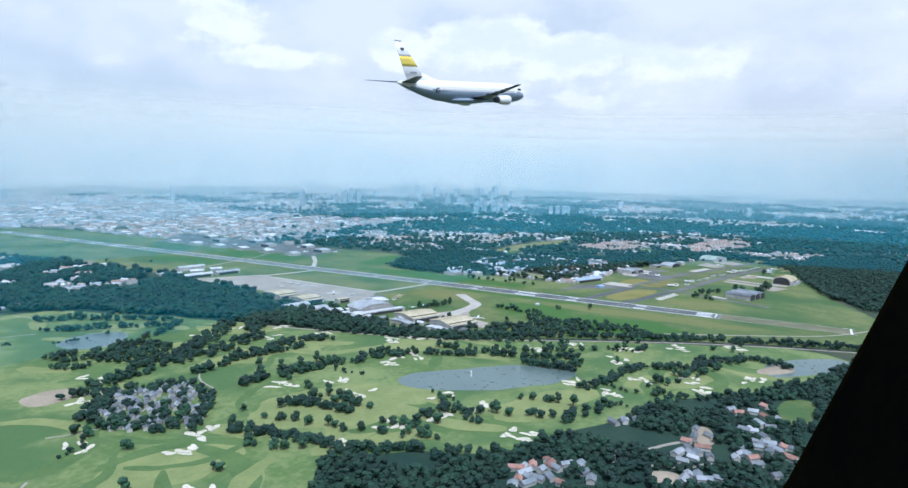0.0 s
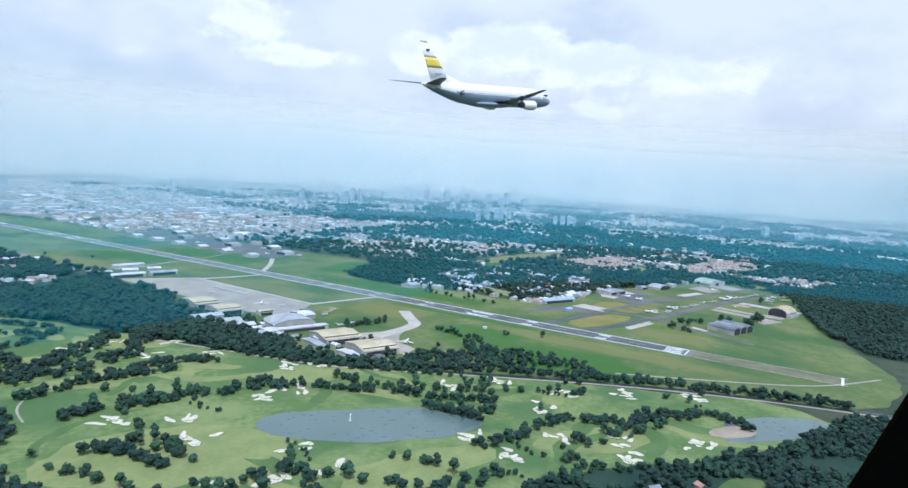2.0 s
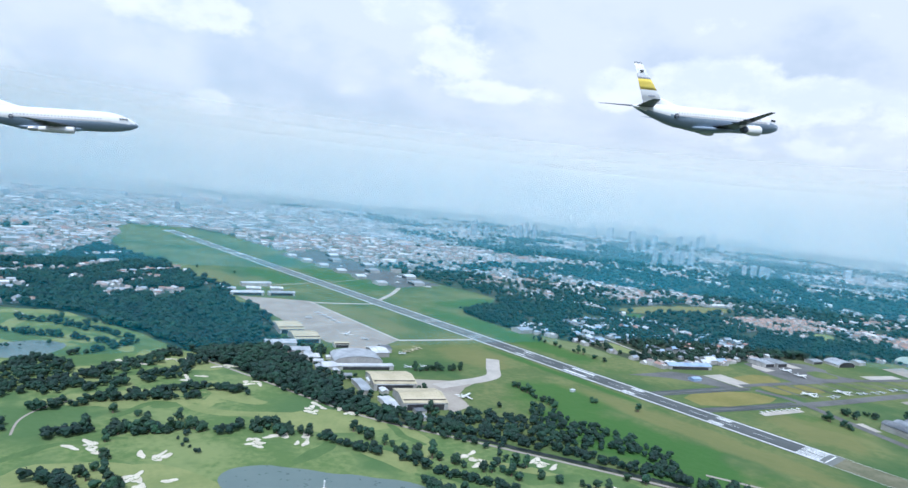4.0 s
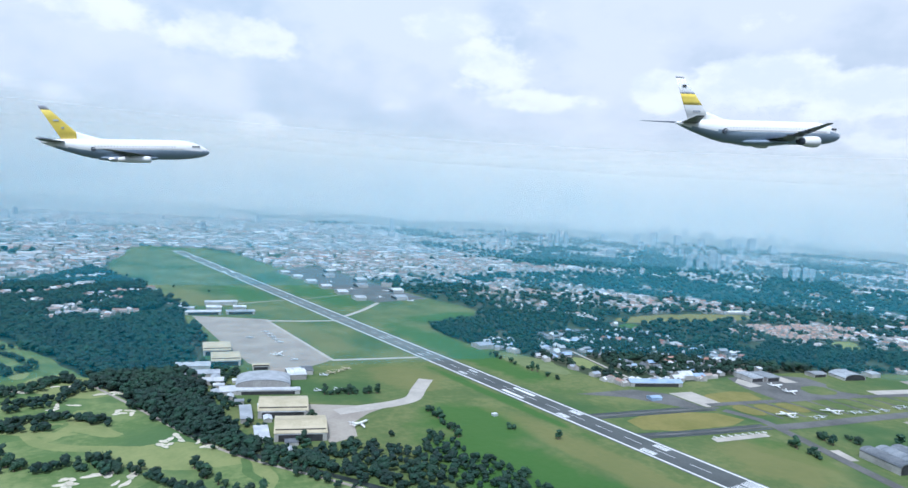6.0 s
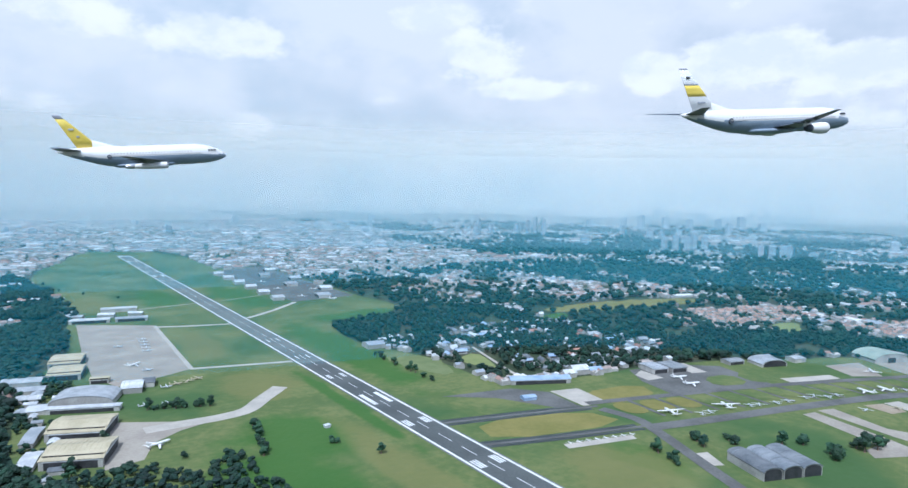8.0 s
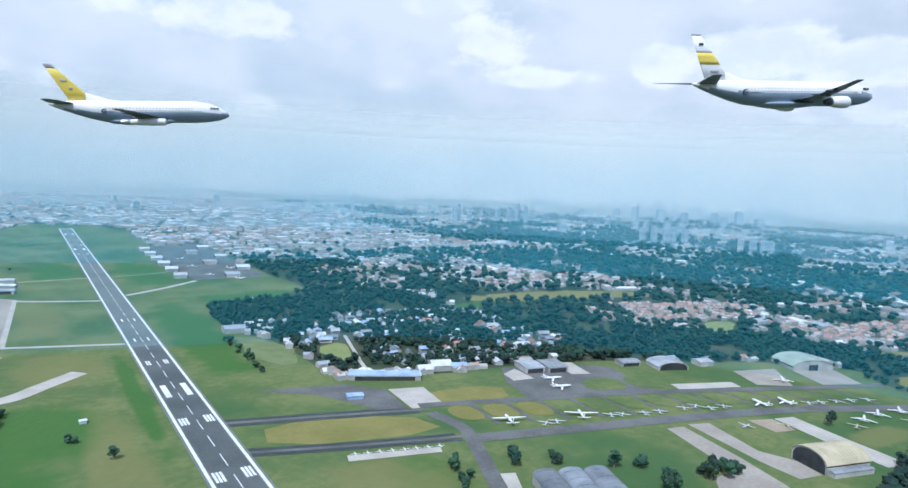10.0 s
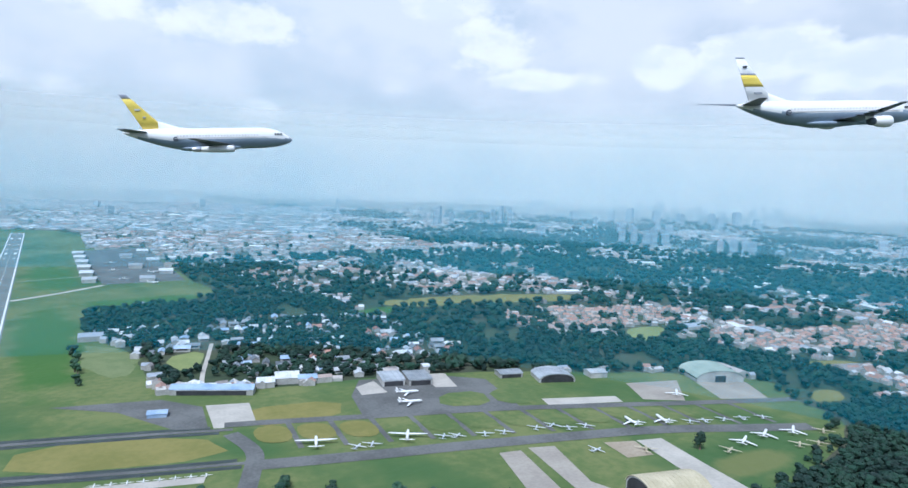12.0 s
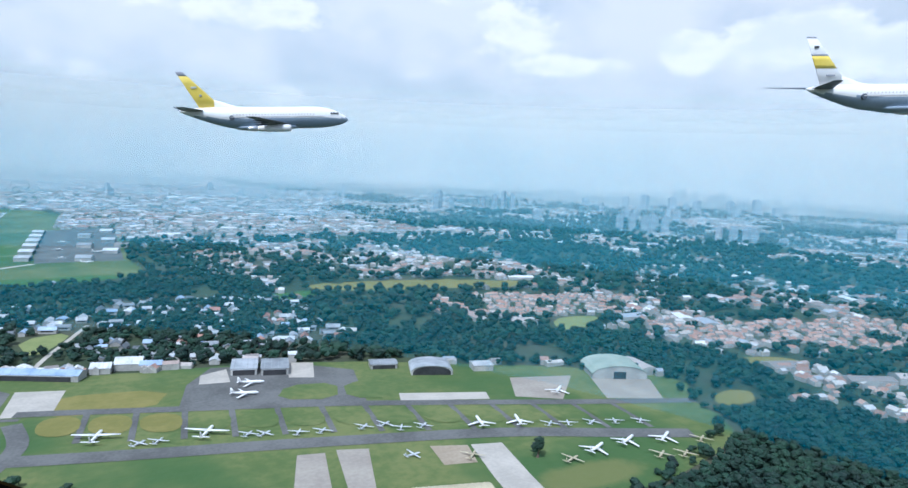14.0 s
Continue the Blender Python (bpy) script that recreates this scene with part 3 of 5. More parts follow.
def stand_edge(x):
    """The south edge of the long taxiway, along which the grass islands lie."""
    line = [(245, 232), (297, 218), (397, 188), (530, 149), (659, 102), (795, 49), (894, 13), (960, -10)]
    for (ax, ay), (bx, by) in zip(line, line[1:]):
        if x <= bx:
            return ay + (by - ay) * (x - ax) / (bx - ax) - 12


for i in range(13):
    x = 268 + i * 43.5
    a, b = stand_edge(x), stand_edge(x + 37)
    sheet("lawn", [(x, a), (x + 37, b), (x + 30, b - 48), (x - 6, a - 46)], 0.62, M["dry"] if i < 3 else M["field"], "rounded grass island between parking stands", "grass", 1, 2)
    band("taxiway", [(x + 39, b + 4), (x + 30, b - 66)], 6, 0.59 + 0.002 * i, M["old_asphalt"], "grey asphalt parking stand lead", "road")

# ---- water, fields and bare ground ----
sheet("pond", POND, 0.30, M["water"], "still grey-green pond on the golf course", "pond", 4)
sheet("pond", [(-830, 870), (-765, 885), (-708, 845), (-768, 773), (-832, 800)], 0.30, M["water"], "still pond between fairways", "pond", 4)
sheet("pond", [(-333, -103), (-263, -150), (-216, -228), (-300, -215), (-345, -170), (-402, -122)], 0.30, M["water"], "shallow pond at the edge of the trees", "pond", 5)
sheet("bare_earth", [(-780, -35), (-771, -57), (-780, -68), (-799, -62), (-807, -50)], 0.30, M["earth"], "muddy yellow ground in the wood", "earth", 2)
sheet("bare_earth", [(-638, -56), (-633, -73), (-677, -83), (-700, -74), (-681, -63)], 0.30, M["earth"], "bare pale earth between houses", "earth", 3)
band("road", curve_line([(-689, -55), (-710, -38), (-732, -24), (-748, -8), (-753, 5), (-783, -2)]), 5, 0.34, M["concrete"], "pale winding road through the wood", "road")
band("road", curve_line([(-755, -2), (-772, -10), (-772, -25), (-757, -63), (-731, -86)]), 4.5, 0.35, M["concrete"], "pale winding road through the wood", "road")
sheet("bare_earth", [(-360, -95), (-309, -136), (-343, -158), (-390, -112)], 0.34, M["earth"], "bare tan earth bank", "earth", 4)
sheet("bare_earth", [(-946, 660), (-918, 631), (-949, 606), (-1000, 615), (-990, 660)], 0.30, M["earth"], "bare tan earth", "earth", 3)
sheet("clearing", [(-496, -130), (-460, -180), (-564, -175), (-578, -143)], 0.30, M["field"], "grassy clearing in the trees", "grass", 4)
sheet("clearing", [(125, 655), (168, 637), (189, 564), (187, 475), (160, 450), (132, 455)], 0.33, M["worn"], "pale worn grass field beside the meadow", "grass", 22, 1)
sheet("clearing", [(224, 528), (292, 559), (265, 460), (241, 440)], 0.30, M["fairway"], "yellow-green sports field", "grass", 2, 1)
sheet("clearing", [(709, 837), (972, 827), (1235, 740), (1170, 682), (932, 707), (712, 763)], 0.30, M["dry"], "long yellow-green field among trees", "grass", 26, 1)
sheet("clearing", [(1041, 414), (1144, 389), (1019, 311), (984, 330)], 0.30, M["fairway"], "yellow-green clearing", "grass", 5)
sheet("clearing", [(1140, 108), (1228, 76), (1209, 47), (1124, 79)], 0.30, M["dry"], "yellow-green field", "grass", 5)
sheet("clearing", [(600, 745), (735, 775), (686, 700), (610, 690)], 0.30, M["lush"], "green field among trees", "grass", 6)
sheet("clearing", [(988, 17), (1036, -2), (989, -37), (936, -25)], 0.30, M["dry"], "yellow-green clearing", "grass", 5)
FAIRWAYS = [[(-900, 400), (-790, 410), (-700, 330), (-690, 240), (-780, 200), (-880, 300)], [(-830, 590), (-650, 500), (-600, 560), (-720, 610)],
            [(-620, 450), (-480, 430), (-430, 330), (-560, 360)], [(-700, 180), (-560, 90), (-620, 60), (-760, 120)], [(-1060, 420), (-930, 380), (-950, 300), (-1080, 340)],
            [(-660, 720), (-590, 640), (-540, 640), (-560, 740), (-620, 800)], [(-560, 60), (-470, 40), (-400, -60), (-500, -40)], [(-440, 250), (-340, 100), (-300, 60), (-420, 180)]]
for pts in FAIRWAYS:
    sheet("fairway", pts, 0.2, M["fairway"], "pale mown fairway", "lawn", 10)

# rough, fairways and paths of the golf course
r1 = random.Random(17)
made = 0
while made < 95:
    x, y, a = r1.uniform(-1250, -220), r1.uniform(-140, 1080), r1.uniform(0, 6.28)
    n = r1.randint(3, 5)
    line = [(x + i * 38 * math.cos(a + 0.22 * i), y + i * 38 * math.sin(a + 0.22 * i)) for i in range(n)]
    if all(inside(px, py, GOLF) and not inside(px, py, POND) for px, py in line):
        kind = made % 4
        z = 0.205 + 0.0008 * made
        if kind == 3 and made % 12 == 3:
            band("path", curve_line(line), 2.6, z + 0.08, M["concrete"], "narrow pale cart path over the turf", "path")
        else:
            m, label, w = ((M["rough"], "darker uncut rough between fairways", 22), (M["fairway"], "pale mown fairway", 30), (M["rough"], "darker uncut rough between fairways", 13), (M["fairway"], "pale mown fairway", 18))[kind]
            rim = curve_line(line)
            side = []
            for s in (1, -1):
                pts = []
                for i, p in enumerate(rim):
                    q = rim[min(i + 1, len(rim) - 1)]
                    o = rim[max(i - 1, 0)]
                    d = math.hypot(q[0] - o[0], q[1] - o[1]) or 1.0
                    k = s * w * 0.5 * math.sin(math.pi * (i + 0.6) / (len(rim) + 0.2)) ** 0.5
                    pts.append((p[0] - k * (q[1] - o[1]) / d, p[1] + k * (q[0] - o[0]) / d))
                side += pts if s == 1 else pts[::-1]
            sheet("rough" if kind in (0, 2) else "fairway", side, z, m, label, "lawn", 7, 0)
        made += 1

# ---- aircraft ----
def loft(rings, cap=True):
    """A skin through rings of points of equal count."""
    bm = bmesh.new()
    rows = [[bm.verts.new(p) for p in r] for r in rings]
    n = len(rows[0])
    for a, b in zip(rows, rows[1:]):
        for i in range(n):
            bm.faces.new((a[i], a[(i + 1) % n], b[(i + 1) % n], b[i]))
    if cap:
        bm.faces.new(rows[0][::-1])
        bm.faces.new(rows[-1])
    bmesh.ops.recalc_face_normals(bm, faces=bm.faces)
    return bm


def foil(x_le, chord, y, z, thick, upright=False, n=8):
    """One section of a wing: leading edge at x_le, running aft."""
    pts = []
    for i in range(n + 1):
        u = i / n
        c = 0.5 * (1 - math.cos(math.pi * u))
        pts.append((c, thick * chord * (1.48 * math.sqrt(c) - 0.63 * c - 1.76 * c * c + 1.42 * c ** 3 - 0.51 * c ** 4)))
    ring = [(c, h) for c, h in pts] + [(c, -0.7 * h) for c, h in pts[-2:0:-1]]
    return [(x_le - c * chord, y + (h if upright else 0), z + (0 if upright else h)) for c, h in ring]


def fuselage_rings(length, r, n=28):
    """x runs forward, the nose at length / 2."""
    k = length / 36.4
    prof = [(0.0, 0.02, -0.55), (0.25, 0.35, -0.5), (0.8, 0.72, -0.42), (1.7, 1.12, -0.3), (2.9, 1.48, -0.16), (4.3, 1.74, -0.05), (6.2, 1.88, 0.0)]
    tail = [(12.0, 1.88, 0.0), (9.6, 1.78, 0.12), (7.2, 1.52, 0.36), (4.8, 1.15, 0.68), (2.6, 0.76, 0.98), (1.0, 0.42, 1.2), (0.0, 0.12, 1.32)]
    rows = [(length / 2 - d, a, z) for d, a, z in prof] + [(-length / 2 + 0.9 + d * min(1, k * 1.05), a, z) for d, a, z in tail]
    return [[(x, a * r / 1.88 * math.cos(2 * math.pi * i / n), z + a * r / 1.88 * 1.04 * math.sin(2 * math.pi * i / n)) for i in range(n)] for x, a, z in rows]


def nacelle(x0, x1, r, y, z, n=20):
    """An engine cowling with an open mouth and a tapered tail."""
    span = x0 - x1
    prof = [(0.10, 0.62), (0.02, 0.80), (0.0, 0.9), (0.06, 1.0), (0.35, 1.04), (0.7, 0.92), (0.9, 0.74), (1.0, 0.6), (0.97, 0.5), (0.85, 0.45)]
    rings = [[(x0 - u * span, y + a * r * math.cos(2 * math.pi * i / n), z + a * r * math.sin(2 * math.pi * i / n)) for i in range(n)] for u, a in prof]
    return loft(rings)


def airliner(name, label, length, fin_z, long_engine, tail_all_yellow):
    """A twin-jet low-wing airliner; x forward, y to its left, z up, origin at mid-fuselage."""
    top = empty(name, label, "aeroplane", "formation of two airliners")
    h = length / 2
    tip_x, tip_z = (-2.4, 0.4) if long_engine else (-1.0, 0.75)
    stab, stab_x = (6.1, 0.0) if long_engine else (6.9, -1.1)
    wing_x = -1.7 if long_engine else 0.0
    bm = loft(fuselage_rings(length, 1.88))
    for f in bm.faces:
        c = f.calc_center_median()
        f.material_index = 1 if c.z < (-0.1 if long_engine else 0.12) + max(0, (-h + 9 - c.x)) * 0.10 else 0
    fus = part("fuselage", bm, [M["white_paint"], M["grey_paint"]], top, "white upper and grey lower fuselage", True)
    # thin cheat line, cabin windows, cockpit windows, doors
    for s in (-1, 1):
        part("cheat_line", box(-h + 9, s * 1.885 - 0.02, 0.18, h - 5.2, s * 1.885 + 0.02, 0.30), M["pale_window"], fus, "thin pale brown line along the cabin")
        for i in range(int(length * 0.9)):
            x = h - 7 - i * (length - 16) / int(length * 0.9)
            part("cabin_window", box(x - 0.12, s * 1.80 - 0.02, 0.52, x + 0.12, s * 1.815 + 0.02, 0.76), M["pale_window"], fus)
        for i, (dx, w) in enumerate(((2.35, 0.5), (2.95, 0.5), (3.5, 0.4))):
            m = bmesh.new()
            for vx, vz in ((-w / 2, 0.48), (w / 2, 0.48), (w / 2 - 0.12, 0.72), (-w / 2, 0.78)):
                x = h - dx + vx
                m.verts.new((x, s * (0.98 + 0.27 * (h - x - 2.1)), vz + 0.12))
            m.faces.new(m.verts)
            ext = bmesh.ops.extrude_face_region(m, geom=list(m.faces))
            for v in ext["geom"]:
                if isinstance(v, bmesh.types.BMVert):
                    v.co.y += s * 0.22
            part("cockpit_window", m, M["dark_paint"], fus)
    # belly fairing
    rings = []
    for x, w, d in ((6.2, 0.3, 0.1), (4.8, 1.6, 0.5), (2.0, 2.1, 0.72), (-2.5, 2.1, 0.75), (-4.6, 1.5, 0.5), (-6.0, 0.3, 0.1)):
        rings.append([(x, w * math.cos(a), -1.55 - d * max(0, -math.sin(a)) + 0.4 * max(0, math.sin(a))) for a in [2 * math.pi * i / 16 for i in range(16)]])
    part("belly_fairing", loft(rings), M["grey_paint"], top, "grey belly fairing", True)
    for s in (-1, 1):
        wing = loft([foil(6.0 + wing_x, 6.2, s * 1.2, -1.25, 0.12), foil(4.0 + wing_x, 3.4, s * 4.8, -0.75, 0.11), foil(tip_x + wing_x, 1.35, s * 14.6, tip_z, 0.10), foil(tip_x + wing_x - 0.35, 1.1, s * 15.0, tip_z + 0.05, 0.06)])
        w = part("wing", wing, M["wing_grey"], top, "grey swept wing", True)
        for y in (3.2, 6.6, 9.6):
            x = 1.6 - y * 0.24 + wing_x
            z = -1.36 + y * 0.115
            part("flap_fairing", loft([[(x + dx, s * y + a * 0.22 * math.cos(t), z + a * 0.25 * math.sin(t)) for t in [math.pi * i / 4 for i in range(8)]]
                                       for dx, a in ((1.5, 0.1), (0.6, 0.9), (-0.5, 0.8), (-1.5, 0.1))]), M["wing_grey"], w, "", True)
        if long_engine:
            e = part("engine", nacelle(3.4, -2.6, 0.62, s * 4.85, -1.72), M["white_paint"], top, "slim pale engine cowling under the wing", True)
            part("exhaust", nacelle(-2.3, -3.9, 0.46, s * 4.85, -1.7), M["metal"], e, "bare metal exhaust", True)
        else:
            e = part("engine", nacelle(6.9, 3.6, 0.9, s * 5.3, -1.6), M["white_paint"], top, "white engine cowling under the wing", True)
            part("exhaust", nacelle(3.8, 2.6, 0.6, s * 5.3, -1.55), M["wing_grey"], e, "bare metal exhaust", True)
            part("pylon", box(2.2, s * 5.3 - 0.14, -1.25, 6.2, s * 5.3 + 0.14, -0.72, 0.05), M["white_paint"], e)
        part("intake", loft([[(x, s * (4.85 if long_engine else 5.3) + a * math.cos(t), (-1.72 if long_engine else -1.6) + a * math.sin(t)) for t in [math.pi * i / 8 for i in range(16)]]
                             for x, a in ((6.6 if not long_engine else 2.8, 0.62 if not long_engine else 0.4), (6.45 if not long_engine else 2.6, 0.1))]), M["dark_paint"], e, "dark engine intake", True)
        part("tailplane", loft([foil(-h + 5.0, 3.7, s * 0.5, 1.35, 0.1), foil(-h + 1.6 + stab_x, 1.5, s * stab, 1.95, 0.09), foil(-h + 1.4 + stab_x, 1.2, s * (stab + 0.2), 1.98, 0.05)]), M["wing_grey"], top, "grey swept tailplane", True)
    # the fin stands on a long dorsal fillet
    fz0, k = 1.5, M["yellow_paint"] if tail_all_yellow else M["white_paint"]
    lean = 1.0 if tail_all_yellow else 0.9
    x_root, c_root, c_tip = -h + 8.3, 3.9 if tail_all_yellow else 5.0, 1.15 if tail_all_yellow else 1.6

    def fin_at(z):
        u = (z - fz0) / (fin_z - fz0)
        return x_root - u * (fin_z - fz0) * lean, c_root + (c_tip - c_root) * u

    def fin_piece(z0, z1, thick):
        rings = []
        for i in range(4):
            z = z0 + (z1 - z0) * i / 3
            x, c = fin_at(z)
            rings.append(foil(x + (thick - 0.1) * 1.0, c + (thick - 0.1) * 2.0, 0, z, thick, True))
        return loft(rings)

    fin = part("fin", fin_piece(fz0, fin_z, 0.10), k, top, "yellow fin" if tail_all_yellow else "white fin", True)
    part("dorsal_fillet", loft([[(x_root + 5.5, 0.02 * math.cos(a), 1.75 + 0.02 * math.sin(a)) for a in [math.pi * i / 4 for i in range(8)]],
                                [(x_root + 2.0, 0.12 * math.cos(a), 1.85 + 0.25 * math.sin(a)) for a in [math.pi * i / 4 for i in range(8)]],
                                [(x_root - 1.6, 0.22 * math.cos(a), 2.1 + 1.1 * math.sin(a)) for a in [math.pi * i / 4 for i in range(8)]]]), M["white_paint"], fin, "", True)
    part("fin_tip", fin_piece(fin_z - (0.75 if tail_all_yellow else 0.2), fin_z + 0.02, 0.112), M["fin_grey"], fin, "grey fin tip", True)
    if tail_all_yellow:
        for s in (-1, 1):
            x, c = fin_at(4.0)
            part("emblem", box(x - 1.5, s * 0.16 - 0.06, 3.75, x - 1.0, s * 0.16 + 0.06, 4.05, 0.04), M["fin_grey"], fin, "small grey emblem")
            x, c = fin_at(5.2)
            part("flag", box(x - 1.5, s * 0.12 - 0.05, 5.1, x - 0.6, s * 0.12 + 0.05, 5.4), M["pale_grey"], fin, "small pale flag")
    else:
        part("yellow_band", fin_piece(4.15, 5.85, 0.112), M["yellow_paint"], fin, "broad yellow band across the fin", True)
        part("grey_band", fin_piece(5.85, 6.15, 0.112), M["fin_grey"], fin, "thin grey line above the band", True)
        for s in (-1, 1):
            x, c = fin_at(3.1)
            part("lettering", box(x - 2.9, s * 0.24 - 0.06, 3.05, x - 1.5, s * 0.24 + 0.06, 3.28), M["fin_grey"], fin, "grey lettering bar")
            x, c = fin_at(7.1)
            part("flag", box(x - 1.45, s * 0.12 - 0.06, 6.95, x - 0.75, s * 0.12 + 0.06, 7.22), M["dark_paint"], fin, "small dark flag")
    for s in (-1, 1):
        part("roundel", loft([[(-h + 9.2 + 0.42 * math.cos(a), s * y, 0.1 + 0.42 * math.sin(a)) for a in [math.pi * i / 8 for i in range(16)]] for y in (1.5, 1.89)]),
             M["wing_grey"], fus, "round grey emblem on the rear fuselage")
    return top


lead_jet = airliner("airliner", "white and grey twin-jet airliner with yellow-banded fin, flying", 36.4, 8.45, False, False)
wing_jet = airliner("airliner", "white and grey twin-jet airliner with an all-yellow fin, flying", 30.5, 7.85, True, True)

# ---- the camera's own aircraft: the edge of its side window ----
def window_frame():
    """A dark window surround, built round the eye at the origin, y straight out through the window."""
    top = empty("window_frame", "black cabin window surround seen from inside the aircraft", "window frame")
    d = 0.50
    # opening in the plane y = d, as (x, z)
    hole = soften([(0.98, 0.42), (0.70, -0.04), (0.53, -0.32), (0.505, -0.36), (0.47, -0.38), (-0.50, -0.362), (-0.68, -0.345), (-0.74, -0.28), (-0.80, 0.42)], 1)
    hole = [(x, z) for x, z in hole]
    outer = [(x * 1.9 + 0.02, z * 1.9) for x, z in hole]
    bm = bmesh.new()
    rows = [[bm.verts.new((x * k, y, z * k)) for x, z in pts] for pts, y, k in ((hole, d, 1), (hole, d + 0.07, 1.16), (outer, d + 0.07, 1.1), (outer, d, 1))]
    n = len(hole)
    for a, b in zip(rows, rows[1:] + rows[:1]):
        for i in range(n):
            bm.faces.new((a[i], a[(i + 1) % n], b[(i + 1) % n], b[i]))
    bmesh.ops.recalc_face_normals(bm, faces=bm.faces)
    part("surround", bm, M["trim_black"], top, "black padded window surround")
    bm = bmesh.new()
    rows = [[bm.verts.new((x * k, y, z * k)) for x, z in hole] for y, k in ((d + 0.02, 1.055), (d + 0.028, 1.075), (d + 0.036, 1.075), (d + 0.03, 1.05))]
    for a, b in zip(rows, rows[1:] + rows[:1]):
        for i in range(n):
            bm.faces.new((a[i], a[(i + 1) % n], b[(i + 1) % n], b[i]))
    part("seal", bm, M["brown_trim"], top, "dark brown rubber seal")
    return top


cabin_window = window_frame()

# ---- buildings of the base ----
def hall(name, label, category, x, y, w, d, h, rise, yaw, roof="gable", roof_m="grey_roof", wall_m="wall", doors="", ribs=10, group=""):
    """A shed or hangar: w along its own x, d along its own y, walls h high, a roof that rises over them. doors: sides
    with a dark panel for the shade inside.
    """
    top = empty(name, label, category, group)
    top.matrix_basis = pose(x, y, 0.2, 0, 0, yaw)
    t = 0.4
    n = 14 if roof == "arch" else 2
    prof = []
    for i in range(n + 1):
        u = -1 + 2 * i / n
        z = h + (rise * math.sqrt(max(0.0, 1 - u * u * 0.98)) if roof == "arch" else rise * (1 - abs(u)))
        prof.append((u * (d / 2 + 0.6), z if roof != "flat" else h + 0.5))
    # walls with gable ends
    bm = bmesh.new()
    for s in (-1, 1):
        ring = [bm.verts.new((s * w / 2, -d / 2, 0)), bm.verts.new((s * w / 2, d / 2, 0))] + [bm.verts.new((s * w / 2, py * d / (d + 1.2), pz - 0.25)) for py, pz in reversed(prof)]
        bm.faces.new(ring)
        box_into(bm, -w / 2, s * d / 2 - t / 2, 0, w / 2, s * d / 2 + t / 2, h)
    bmesh.ops.recalc_face_normals(bm, faces=bm.faces)
    part("wall", bm, M[wall_m], top)
    # roof skin with thickness
    bm = bmesh.new()
    rows = [[bm.verts.new((sx * (w / 2 + 0.8), py, pz + dz)) for py, pz in prof] for sx, dz in ((-1, 0), (1, 0), (1, 0.45), (-1, 0.45))]
    for a, b in zip(rows, rows[1:] + rows[:1]):
        for i in range(n):
            bm.faces.new((a[i], a[i + 1], b[i + 1], b[i]))
    bmesh.ops.recalc_face_normals(bm, faces=bm.faces)
    part("roof", bm, M[roof_m], top)
    if ribs > 3:
        bm = bmesh.new()
        low = [[bm.verts.new((sx * 0.25, py, pz + dz)) for py, pz in prof] for sx, dz in ((-1, 0.4), (-1, 0.8), (1, 0.8), (1, 0.4))]
        for a, b in zip(low, low[1:]):
            for i in range(n):
                bm.faces.new((a[i], a[i + 1], b[i + 1], b[i]))
        rib = part("roof_rib", bm, M[roof_m], top)
        for i in range(ribs):
            one = rib if i == 0 else new("roof_rib", rib.data)
            one.parent = top
            one.location.x = -w / 2 + (i + 0.5) * w / ribs
    if roof_m == "tan_roof" and roof == "gable":
        # one raised strip of glazing along the lower slope
        y0 = -d * 0.33
        z0 = h + rise * 0.36
        part("roof_monitor", box(-w * 0.49, y0 - 3.4, z0 - 0.8, w * 0.49, y0 + 3.4, z0 + 1.6, 0.1), M[roof_m], top)
        part("clerestory", box(-w * 0.48, y0 - 3.6, z0 - 0.6, w * 0.48, y0 - 3.3, z0 + 1.3), M["dark"], top, "dark strip of clerestory glazing")
    # solid dark panels on the walls stand for the shade inside the hangar
    for side in doors:
        if side == "q":
            part("hangar_door", box(-w / 2 - 0.5, -8, 0, -w / 2 + 0.2, 8, h * 1.9), M["dark"], top, "dark panel painted as the shaded square hangar doorway")
        elif side in "we" and roof == "arch":
            s = -1 if side == "w" else 1
            bm = bmesh.new()
            for sx in (-0.2, 0.2):
                ring = [(s * w / 2 + sx, -d * 0.46, 0), (s * w / 2 + sx, d * 0.46, 0)] + [(s * w / 2 + sx, py * 0.92 * d / (d + 1.2), (pz - 0.3) * 0.94) for py, pz in reversed(prof)]
                bm.faces.new([bm.verts.new(q) for q in ring])
            part("hangar_door", bm, M["dark"], top, "dark panel painted as the shaded inside of the open hangar end")
        elif side in "we":
            s = -1 if side == "w" else 1
            part("hangar_door", box(s * w / 2 - 0.3, -d * 0.42, 0, s * w / 2 + 0.3, d * 0.42, h * 0.92), M["dark"], top, "dark panel painted as the shaded inside of the hangar doorway")
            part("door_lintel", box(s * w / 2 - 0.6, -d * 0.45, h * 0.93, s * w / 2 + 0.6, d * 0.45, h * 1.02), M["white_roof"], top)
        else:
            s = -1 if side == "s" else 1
            part("hangar_door", box(-w * 0.42, s * d / 2 - 0.4, 0, w * 0.42, s * d / 2 + 0.4, h * 0.85), M["dark"], top, "dark panel painted as the shaded inside of the hangar doorway")
